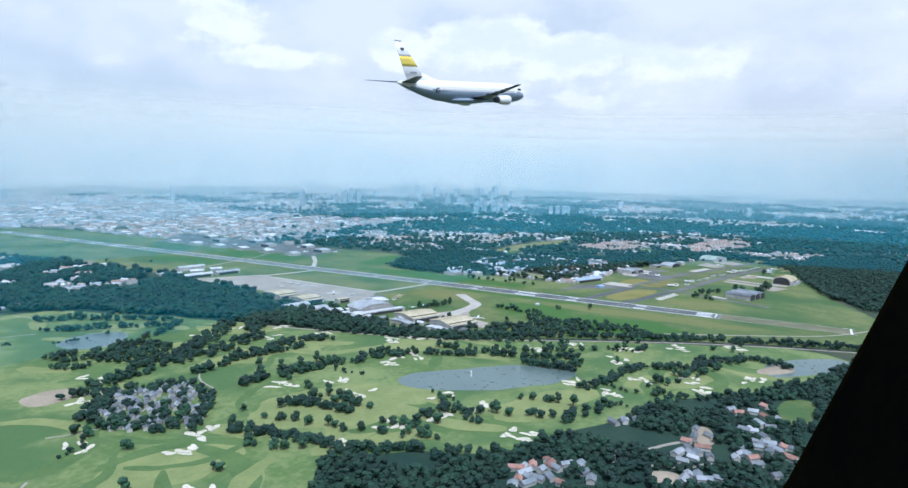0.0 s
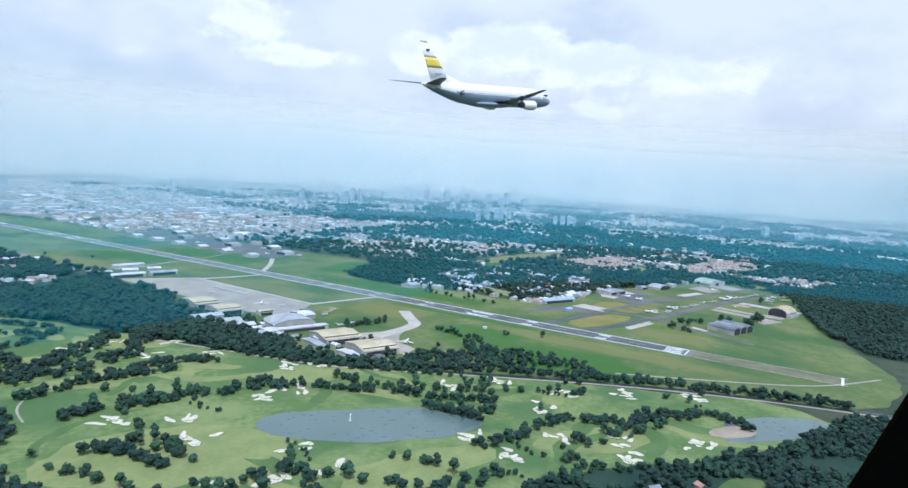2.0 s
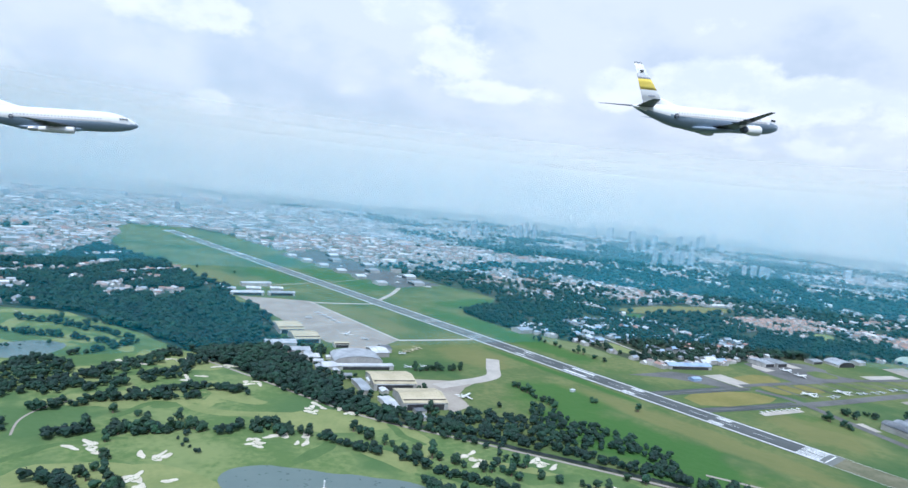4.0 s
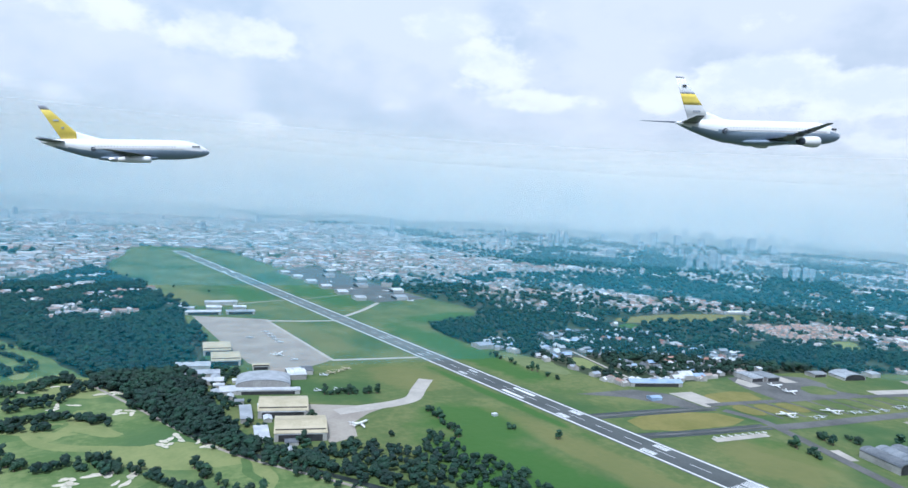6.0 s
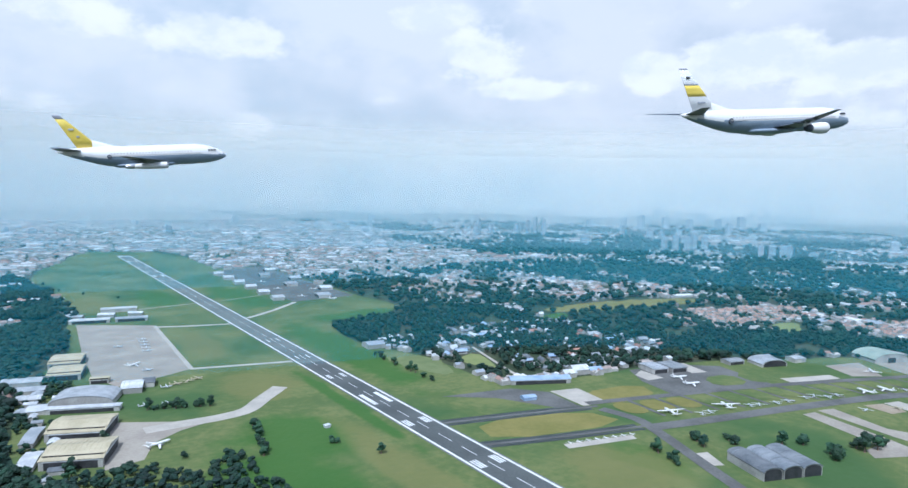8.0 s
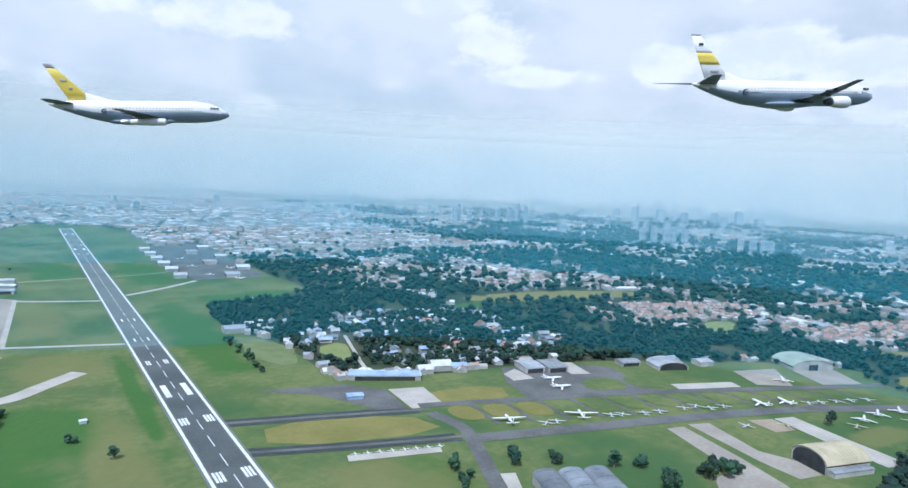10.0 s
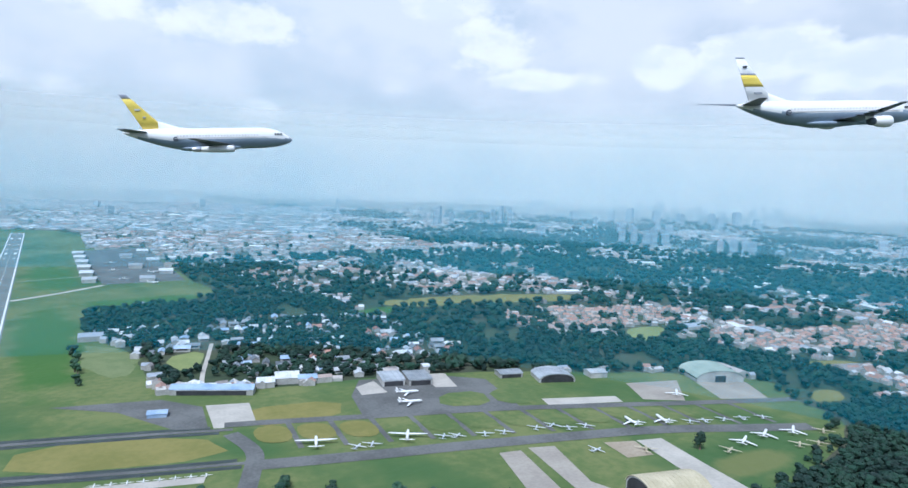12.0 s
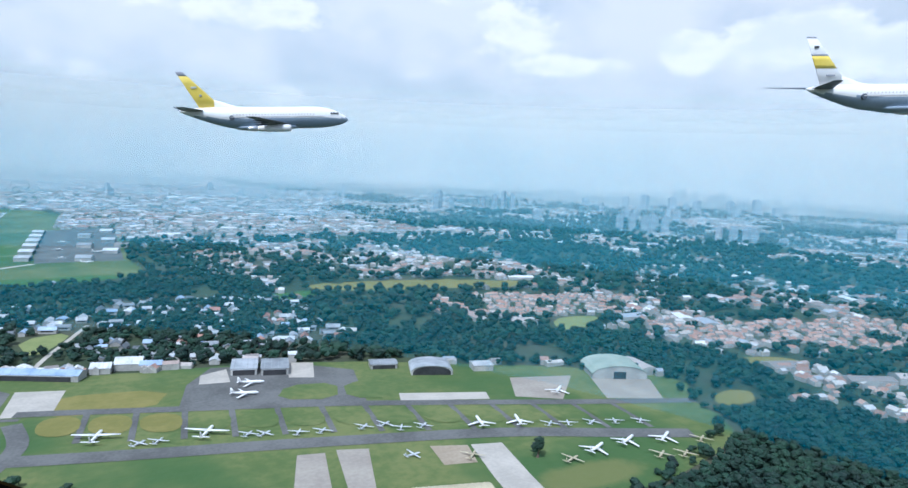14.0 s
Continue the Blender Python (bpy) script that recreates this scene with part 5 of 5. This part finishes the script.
ESTATES = [[(1173, 289), (1490, 236), (1800, 120), (1395, 18), (1292, 74), (1251, 149), (1130, 196)], [(864, 554), (926, 651), (1192, 588), (1376, 455), (1188, 414), (974, 411)], [(1056, -87), (1118, -27), (1211, -63), (1320, -110), (1220, -160), (1100, -112)]]
VILLAGE = [(-980, 544), (-913, 585), (-843, 535), (-865, 470), (-935, 412), (-988, 476)]
BASE_TOWN = [(140, 700), (136, 810), (165, 915), (257, 940), (390, 1008), (480, 1060), (620, 900), (660, 420), (600, 315), (480, 330), (345, 340), (205, 385), (203, 480), (195, 610)]
footprints = [(row[3], row[4], 0.52 * max(row[5], row[6])) for row in HALLS]


def free(x, y, r=4.0):
    return all((x - a) ** 2 + (y - b) ** 2 > (c + r) ** 2 for a, b, c in footprints) and not any(inside(x, y, c) for c in CLEARINGS)


EDGE_WOOD = [(620, 305), (750, 235), (850, 185), (960, 115), (990, 62), (930, 0), (940, -38), (1000, -44), (1120, -50), (1130, 200), (1000, 330), (860, 440), (700, 540), (665, 430)]
SOUTH_HOUSES = [(-847, 75), (-852, 65), (-834, 63), (-838, 53), (-824, 50), (-827, 42), (-868, 64), (-869, 54), (-856, 49), (-848, 40), (-854, 28), (-881, 64), (-808, 25), (-833, 6), (-694, -56), (-678, -61), (-718, -71), (-702, -73), (-725, -66), (-723, -83), (-747, -61), (-729, -53), (-773, -79), (-778, -85), (-788, -68), (-626, -107), (-626, -116), (-598, -121), (-604, -132), (-637, -128), (-664, -124), (-654, -134), (-667, -141), (-656, -148), (-680, -133), (-703, -121), (-717, -125), (-682, -154), (-566, -86), (-573, -96), (-560, -111), (-569, -124), (-574, -136), (-532, -122), (-712, -106), (-695, -115), (-682, 25), (-672, 16), (-655, -59), (-734, -143)]
GOLF_BELTS = [([(-913, 623), (-855, 630), (-784, 650), (-698, 676), (-575, 752)], 2.6, 17), ([(-815, 564), (-745, 566), (-680, 559), (-619, 574), (-571, 523)], 3.6, 9),
              ([(-874, 797), (-847, 748), (-804, 738)], 3, 16), ([(-900, 745), (-875, 711)], 5, 10),
              ([(-818, 477), (-781, 470), (-739, 452), (-695, 432)], 4.2, 8), ([(-758, 1027), (-691, 958), (-627, 844)], 6, 7),
              ([(-794, 955), (-719, 879), (-642, 808)], 7, 7), ([(-734, 778), (-675, 792), (-623, 826)], 6, 6),
              ([(-924, 374), (-906, 328), (-902, 285), (-893, 227), (-856, 173)], 3.4, 5), ([(-841, 378), (-818, 366), (-814, 330), (-814, 292)], 3.6, 7),
              ([(-963, 619), (-935, 613), (-923, 564), (-988, 524)], 6, 10), ([(-789, 221), (-751, 209), (-756, 160)], 5, 9),
              ([(-562, 352), (-520, 277)], 4, 6), ([(-648, 412), (-595, 412), (-587, 376)], 4, 9),
              ([(-524, 200), (-517, 125)], 3, 3), ([(-510, 263), (-489, 207), (-453, 139)], 4, 4),
              ([(-588, 90), (-450, 54), (-418, -11)], 4.5, 10), ([(-432, -14), (-364, -41), (-317, -83)], 3, 12),
              ([(-706, 115), (-703, 75), (-628, 47)], 6, 9), ([(-306, -98), (-336, -147)], 3, 7)]
r3 = random.Random(8)
w_spots = fill(WEST_FOREST, 10.5, r3, lambda x, y: free(x, y) and not (y > 1150 and noise.noise((x * 0.01, y * 0.01, 1.0)) > 0.12))
wood("west_wood", "dense dark green wood west of the runway", w_spots, [r3.uniform(6.5, 10) for _ in w_spots], WOOD_TEMPLATES)
s_spots = fill(SOUTH_FOREST, 9.5, r3, lambda x, y: free(x, y) and not any((x - a) ** 2 + (y - b) ** 2 < 144 for a, b in SOUTH_HOUSES) and noise.noise((x * 0.012, y * 0.012, 6.0)) < 0.28)
wood("south_wood", "dense dark green wood beside the golf course", s_spots, [r3.uniform(4.5, 7.5) for _ in s_spots], WOOD_TEMPLATES)
e_spots = fill(EAST_FOREST, 9.5, r3, free)
wood("east_wood", "dense dark green wood at the airfield's edge", e_spots, [r3.uniform(4.5, 8) for _ in e_spots], WOOD_TEMPLATES)
belt = along([(-800, 630), (-732, 623), (-632, 638), (-540, 720)], 3.0, 16, r3) + along([(-731, 569), (-672, 553), (-627, 540)], 3.5, 11, r3) \
    + fill([(-857, 722), (-778, 779), (-734, 738), (-741, 692), (-815, 655)], 10, r3) + along([(-452, 400), (-366, 258), (-258, 70), (-178, -120), (-140, -250)], 3.2, 11, r3) \
    + along([(-535, 590), (-480, 400), (-395, 240)], 6, 6, r3) + fill([(-285, 350), (-226, 331), (-214, 222), (-200, 120), (-250, 60), (-367, 238), (-420, 330)], 11, r3, lambda x, y: noise.noise((x * 0.02, y * 0.02, 2.0)) < 0.2)
belt += [p for line, gap, spread in GOLF_BELTS for p in along(line, gap, spread, r3)]
wood("tree_belt", "dark green belt of trees along the canal", belt, [r3.uniform(4.5, 8) for _ in belt], WOOD_TEMPLATES)
rim = along([(620, 300), (760, 228), (870, 175), (975, 85), (935, -5), (922, -60), (845, -112), (760, -136), (560, -175), (430, -205)], 9, 16, r3)
wood("edge_trees", "loose dark green trees along the airfield fence", rim, [r3.uniform(4.5, 8.5) for _ in rim], WOOD_TEMPLATES)
yard = fill([(-420, 330), (-380, 620), (-350, 690), (-395, 800), (-440, 600)], 11, r3, lambda x, y: free(x, y, 2))
wood("yard_trees", "dark green trees between the hangars and the wood", yard, [r3.uniform(4, 7.5) for _ in yard], WOOD_TEMPLATES)
shrubs = []
for _ in range(50):
    x, y, a = r3.uniform(-1150, -220), r3.uniform(-150, 1050), r3.uniform(0, 6.28)
    if inside(x, y, GOLF) and not inside(x, y, POND):
        n = r3.randint(3, 9)
        shrubs += [(x + i * 7 * math.cos(a + i * 0.1) + r3.uniform(-4, 4), y + i * 7 * math.sin(a + i * 0.1) + r3.uniform(-4, 4)) for i in range(n)]
shrubs = [q for q in shrubs if not inside(*q, POND)]
wood("golf_shrubs", "low dark shrubs and hedges on the golf course", shrubs, [r3.uniform(2.2, 4.2) for _ in shrubs], WOOD_TEMPLATES, category="shrubs")
town_trees = fill(BASE_TOWN, 13.5, r3, lambda x, y: free(x, y, 6) and (noise.noise((x * 0.013, y * 0.013, 9.0)) < 0.2 or x < 215))
wood("town_trees", "dark green trees between the base's houses", town_trees, [r3.uniform(5.5, 9.5) for _ in town_trees], WOOD_TEMPLATES)
edge_trees = fill(EDGE_WOOD, 14, r3, lambda x, y: free(x, y, 8) and not any(inside(x, y, e) for e in ESTATES) and noise.noise((x * 0.012, y * 0.012, 14.0)) < 0.3)
wood("edge_wood", "dark green trees along the edge of the base", edge_trees, [r3.uniform(6, 10) for _ in edge_trees], WOOD_TEMPLATES)
v_trees = [p for p in fill(VILLAGE, 12, r3) if r3.random() < 0.55] + along(VILLAGE + VILLAGE[:1], 6, 8, r3)
wood("village_trees", "dark trees round a village on the golf course", v_trees, [r3.uniform(4.5, 7.5) for _ in v_trees], WOOD_TEMPLATES)

# ---- houses ----
def house_block(name, label, rows, roof, walls="wall"):
    """Many gabled houses in one mesh: rows of x, y, w, d, h, rise, yaw."""
    a = np.array(rows)
    n = len(a)
    unit = np.array([(-1, -1, 0), (1, -1, 0), (1, 1, 0), (-1, 1, 0), (-1, -1, 1), (1, -1, 1), (1, 1, 1), (-1, 1, 1), (-1, 0, 2), (1, 0, 2)], float)
    v = np.empty((n, 10, 3))
    lx, ly = unit[None, :, 0] * a[:, 2:3] / 2, unit[None, :, 1] * a[:, 3:4] / 2
    c, s = np.cos(a[:, 6:7]), np.sin(a[:, 6:7])
    v[:, :, 0], v[:, :, 1] = a[:, 0:1] + lx * c - ly * s, a[:, 1:2] + lx * s + ly * c
    v[:, :, 2] = np.where(unit[None, :, 2] == 0, 0.0, np.where(unit[None, :, 2] == 1, a[:, 4:5], a[:, 4:5] + a[:, 5:6]))
    f = [(0, 1, 5, 4), (2, 3, 7, 6), (1, 2, 6, 9, 5), (3, 0, 4, 8, 7), (4, 5, 9, 8), (6, 7, 8, 9)]
    faces = [tuple(i + 10 * k for i in q) for k in range(n) for q in f]
    ids = [0, 0, 0, 0, 1, 1] * n
    ob = raw_mesh(name, v.reshape(-1, 3).tolist(), faces, [M[walls], M[roof]], None, ids)
    return tagged(ob, label, "houses", kind="stuff")


def house(x, y, w, d, h, rise, yaw, roof_m, label):
    top = empty("house", label, "house", "houses of the base and the villages")
    top.matrix_basis = pose(x, y, 0.1, 0, 0, yaw)
    bm = bmesh.new()
    ends = []
    for s in (-1, 1):
        ends.append([bm.verts.new(p) for p in ((s * w / 2, -d / 2, 0), (s * w / 2, d / 2, 0), (s * w / 2, d / 2, h), (s * w / 2, 0, h + rise - 0.2), (s * w / 2, -d / 2, h))])
        bm.faces.new(ends[-1])
    bm.faces.new((ends[0][0], ends[1][0], ends[1][4], ends[0][4]))
    bm.faces.new((ends[0][1], ends[0][2], ends[1][2], ends[1][1]))
    bmesh.ops.recalc_face_normals(bm, faces=bm.faces)
    part("wall", bm, M["wall"], top)
    bm = bmesh.new()
    o = 0.7
    k = rise / (d / 2)
    for s in (-1, 1):
        a = [bm.verts.new((sx * (w / 2 + o), s * yy, zz)) for sx in (-1, 1) for yy, zz in ((0, h + rise), (d / 2 + o, h - k * o), (d / 2 + o, h - k * o + 0.25), (0, h + rise + 0.25))]
        for q in ((0, 1, 2, 3), (7, 6, 5, 4), (3, 2, 6, 7), (0, 4, 5, 1), (1, 5, 6, 2)):
            bm.faces.new([a[i] for i in q])
    bmesh.ops.recalc_face_normals(bm, faces=bm.faces)
    part("roof", bm, M[roof_m], top)
    part("window_band", box(-w * 0.35, -d / 2 - 0.06, h * 0.4, w * 0.35, -d / 2 + 0.02, h * 0.75), M["dark"], top, "dark windows")


r4 = random.Random(21)
ROOF_CHOICE = (("white_roof", "house with a white sheet roof among trees"), ("tile_roof", "house with a red clay tile roof among trees"), ("slate", "house with a dark grey roof among trees"), ("grey_roof", "house with a grey roof among trees"), ("slate", "house with a dark grey roof among trees"), ("white_roof", "house with a white sheet roof among trees"), ("grey_roof", "house with a grey roof among trees"), ("white_roof", "house with a white sheet roof among trees"), ("blue_roof", "house with a faded blue roof among trees"))
for x, y in fill(BASE_TOWN, 24, r4, lambda x, y: free(x, y, 8) and not (x < 240 and y < 520) and noise.noise((x * 0.013, y * 0.013, 9.0)) > -0.04)[:170]:
    m, label = r4.choice(ROOF_CHOICE)
    house(x, y, r4.uniform(12, 24), r4.uniform(8, 13), r4.uniform(3.5, 6), r4.uniform(2, 4), -14 + r4.choice((0, 90)) + r4.uniform(-6, 6), m, label)
for i, (x, y) in enumerate(fill(VILLAGE, 10.5, r4)):
    if r4.random() < 0.8:
        house(x, y, r4.uniform(7.5, 10.5), r4.uniform(4.5, 6), 4.0, 1.8, 60 + r4.uniform(-4, 4), r4.choice(("slate", "slate", "grey_roof", "slate", "slate")), "terraced house in a dense village by the golf course")
for x, y in SOUTH_HOUSES:
    # mostly dark roofs: the darkening near the cabin window is put into their colour
    m, label = r4.choice((("slate", "house with a dark grey roof among trees"), ("grey_roof", "house with a grey roof among trees"), ("slate", "house with a dark grey roof among trees"), ("tile_roof", "house with a red clay tile roof among trees")))
    house(x, y, r4.uniform(8, 16), r4.uniform(6, 9), 4.0, 2.2, r4.uniform(0, 180), m, label)
    if r4.random() < 0.5:
        house(x + r4.uniform(10, 14), y + r4.uniform(-14, 14), r4.uniform(7, 12), r4.uniform(5, 7), 3.5, 2.0, r4.uniform(0, 180), m, label)


BLOCKED = [AIRFIELD, GOLF, WEST_FOREST, SOUTH_FOREST, EAST_FOREST, BASE_TOWN, EDGE_WOOD, *ESTATES, *CLEARINGS,
           [(600, -120), (900, -40), (940, 80), (1040, 60), (1040, -70), (900, -150), (640, -200)]]
rows, red_rows, far_trees, far_sizes = [], [], [], []
for pts in ESTATES:
    for x, y in fill(pts, 15, r4):
        if noise.noise((x * 0.011, y * 0.011, 5.0)) > 0.22:
            far_trees.append((x, y)), far_sizes.append(r4.uniform(5, 8))
        elif r4.random() < 0.68:
            red_rows.append((x, y, r4.uniform(10, 15), r4.uniform(8, 11), r4.uniform(3.5, 5.5), r4.uniform(2, 3.5), radians(-20 + r4.choice((0, 90)))))
for x, y in [p for p in fill([(-900, 1700), (-593, 1760), (-395, 2080), (-325, 1669), (-330, 1290), (-640, 1100), (-980, 1290)], 26, r4) if noise.noise((p[0] * 0.01, p[1] * 0.01, 1.0)) > 0.10]:
    rows.append((x, y, r4.uniform(10, 26), r4.uniform(8, 13), 5, 3, r4.uniform(0, 3.1)))
tries = 0
while len(rows) < 27000 and tries < 170000:
    tries += 1
    az, r = radians(r4.uniform(-32, 118)), 350 + 7200 * r4.random() ** 1.35
    x, y = r * math.sin(az), -300 + r * math.cos(az)
    town = noise.noise((x * 0.0016, y * 0.0016, 4.0)) + 0.55 * noise.noise((x * 0.006, y * 0.006, 7.0)) + (0.7 if y > 1700 and x < 1500 else 0.0) - (0.14 if x > 1350 and y < 0.85 * x else 0.0) + (0.25 if r > 3500 else 0.0) - (0.3 if x < -500 and y < 2600 else 0)
    if any(inside(x, y, b) for b in BLOCKED):
        continue
    big = 1 + r / 6000
    if town > r4.uniform(-0.15, 0.35):
        w = 38 if r4.random() < (0.05 if r < 2500 else 0.14) else 12
        rows.append((x, y, r4.uniform(0.7, 1.5) * w * big, r4.uniform(0.7, 1.2) * (w * 0.5 + 4) * big, r4.uniform(4, 8) * (1.0 if w < 20 else 1.3), r4.uniform(1.5, 4), radians(-14 + r4.choice((0, 90)) + r4.uniform(-15, 15))))
    elif len(far_trees) < 17000:
        far_trees.append((x, y)), far_sizes.append(r4.uniform(6, 11) * big)
for _ in range(3800):
    az, r = radians(r4.uniform(-32, 100)), r4.uniform(6200, 10200)
    rows.append((r * math.sin(az), -300 + r * math.cos(az), r4.uniform(35, 120), r4.uniform(20, 45), r4.uniform(8, 26), 2.0, radians(-14 + r4.choice((0, 90)) + r4.uniform(-15, 15))))
house_block("city_houses", "endless low town houses with tile and sheet roofs", rows, "city_roofs")
house_block("estate_houses", "rows of red-roofed estate houses", red_rows, "red_roofs")
wood("city_trees", "dark green trees scattered through the town", far_trees, far_sizes, SCRUB)

# ---- towers of the city ----
def tower(x, y, w, d, h, yaw):
    bm = box(-w / 2, -d / 2, 0, w / 2, d / 2, h)
    box_into(bm, -w * 0.3, -d * 0.3, h, w * 0.3, d * 0.3, h + 5)
    for i in range(int(h / 9)):
        box_into(bm, -w / 2 - 0.6, -d / 2 - 0.6, 6 + i * 9, w / 2 + 0.6, d / 2 + 0.6, 9 + i * 9)
    ob = link_mesh("apartment_tower", bm, M["tower"])
    ob.matrix_basis = pose(x, y, 0, 0, 0, yaw)
    tagged(ob, "pale concrete high-rise block in the hazy city", "tower", "towers of the city")


for x, y, h in ((2140, 3000, 95), (2185, 3030, 115), (2230, 2960, 80), (2500, 2900, 105), (2554, 2884, 130), (2600, 2850, 120), (2430, 2930, 85), (2500, 1800, 75), (2540, 1760, 85), (2594, 1686, 88), (2640, 1650, 80), (2560, 1700, 72), (2583, 1305, 62), (2640, 1280, 66), (2690, 1255, 66), (2720, 1240, 60), (1950, 4115, 110), (1010, 5600, 110), (420, 6200, 130), (3100, 2600, 80), (3000, 2200, 70)):
    tower(x, y, 26, 22, h, r4.uniform(-30, 30))
for i in range(46):
    az, r = radians(r4.gauss(51, 6)), r4.uniform(5200, 8200)
    tower(r * math.sin(az), -400 + r * math.cos(az), r4.uniform(30, 60), r4.uniform(30, 50), r4.uniform(70, 150), r4.uniform(-40, 40))
for i in range(40):
    az, r = radians(r4.uniform(-10, 100)), r4.uniform(3200, 7000)
    tower(r * math.sin(az), -400 + r * math.cos(az), r4.uniform(25, 50), r4.uniform(20, 40), r4.uniform(25, 70), r4.uniform(-40, 40))

# ---- the fountain in the pond and the marker by the runway ----
fountain = empty("fountain", "white fountain jet in the middle of the pond", "fountain")
part("jet", loft([[(-617 + 0.9 * k * math.cos(a), 241 + 0.9 * k * math.sin(a), z) for a in [math.pi * i / 4 for i in range(8)]] for z, k in ((0.2, 1.6), (2, 0.8), (6, 0.6), (8, 1.1), (9, 0.2))]), M["marking"], fountain, "white spray", True)
part("basin", loft([[(-617 + k * math.cos(a), 241 + k * math.sin(a), z) for a in [math.pi * i / 8 for i in range(16)]] for z, k in ((0.25, 2.4), (0.9, 2.4), (0.9, 1.9), (0.6, 1.8))]), M["concrete"], fountain)
cabin = empty("equipment_cabin", "small white navigation cabin on the grass", "cabin")
part("wall", box(-110, 340, 0.2, -103, 346, 3.4, 0.1), M["white_roof"], cabin)
part("roof", box(-110.6, 339.4, 3.4, -102.4, 346.6, 3.8), M["white_roof"], cabin)

# ---- what moves ----
def heading(az, pitch, bank):
    """The turn of an aircraft that flies towards az (clockwise from y), nose up, right wing down."""
    return (pose(0, 0, 0, 0, 0, 90 - az) @ pose(0, 0, 0, 0, -pitch, 0) @ pose(0, 0, 0, bank, 0, 0)).to_3x3().to_4x4()


LEAD = [(0.0, -1286.4, -91.9, 298.79), (0.5, -1233.2, -107.7, 298.59), (1.0, -1176.7, -121.0, 298.79), (1.5, -1120.1, -136.0, 299.78), (2.0, -1064.2, -151.0, 301.38),
        (2.5, -1007.9, -165.8, 303.76), (3.0, -950.4, -182.3, 308.46), (5.5, -659.3, -270.8, 317.81), (6.0, -596.2, -285.8, 317.72), (6.5, -531.1, -300.4, 317.95),
        (7.0, -464.5, -315.1, 316.68), (7.5, -397.5, -330.9, 316.20), (8.0, -338.5, -343.7, 314.41), (10.5, 5.6, -383.1, 291.96), (11.0, 66.9, -393.5, 289.15),
        (11.5, 128.9, -402.7, 286.75), (12.0, 188.9, -412.8, 283.76), (12.5, 246.6, -422.6, 281.17), (13.0, 305.7, -433.0, 277.97), (13.5, 362.2, -442.8, 274.67),
        (14.0, 418.4, -452.0, 271.96)]
WING = [(0.0, -1380.0, -9.3, 286.93), (0.5, -1326.4, -25.5, 286.93), (1.0, -1269.2, -38.8, 287.13), (1.5, -1212.2, -53.9, 287.93), (2.0, -1155.6, -69.2, 289.53),
        (2.5, -1098.7, -83.8, 291.73), (3.0, -1040.5, -100.1, 295.74), (5.5, -742.3, -188.8, 308.49), (6.0, -678.7, -204.5, 308.79), (6.5, -613.3, -220.0, 309.20),
        (7.0, -546.6, -235.6, 308.60), (7.5, -479.4, -252.6, 308.50), (8.0, -419.8, -265.8, 307.39), (10.5, -75.8, -312.2, 284.87), (11.0, -14.0, -322.7, 281.67),
        (11.5, 48.3, -332.6, 279.37), (12.0, 109.0, -343.7, 276.57), (12.5, 167.3, -354.1, 274.47), (13.0, 227.1, -364.9, 271.56), (13.5, 284.1, -375.3, 268.65),
        (14.0, 340.6, -385.2, 265.95)]


# everything is set down at the model's scale
for ob in list(scene.objects):
    if ob.parent is None and ob.type in ("MESH", "EMPTY"):
        ob.matrix_basis = Matrix.Scale(K, 4) @ ob.matrix_basis


def at(x, y, z):
    return Matrix.Translation((K * x, K * y, K * z))


def motions():
    walk(lead_jet, [(t, at(x, y, z) @ heading(105.6, 4.6, 2.0)) for t, x, y, z in LEAD])
    walk(wing_jet, [(t, at(x, y, z) @ heading(93.7, 4.9, 3.4)) for t, x, y, z in WING])
    walk(cabin_window, [(t, at(*eye) @ pose(0, 0, 0, 0, 0, -WINDOW_AZ - min(t, 2.0) * 0.8)) for t, eye, target, roll in PATH])
    walk(sky_backdrop, [(t, at(eye[0], eye[1], 285) @ pose(0, 0, 0, 0, 0, 0.6 * (t - 6.5))) for t, eye, target, roll in PATH])


motions()
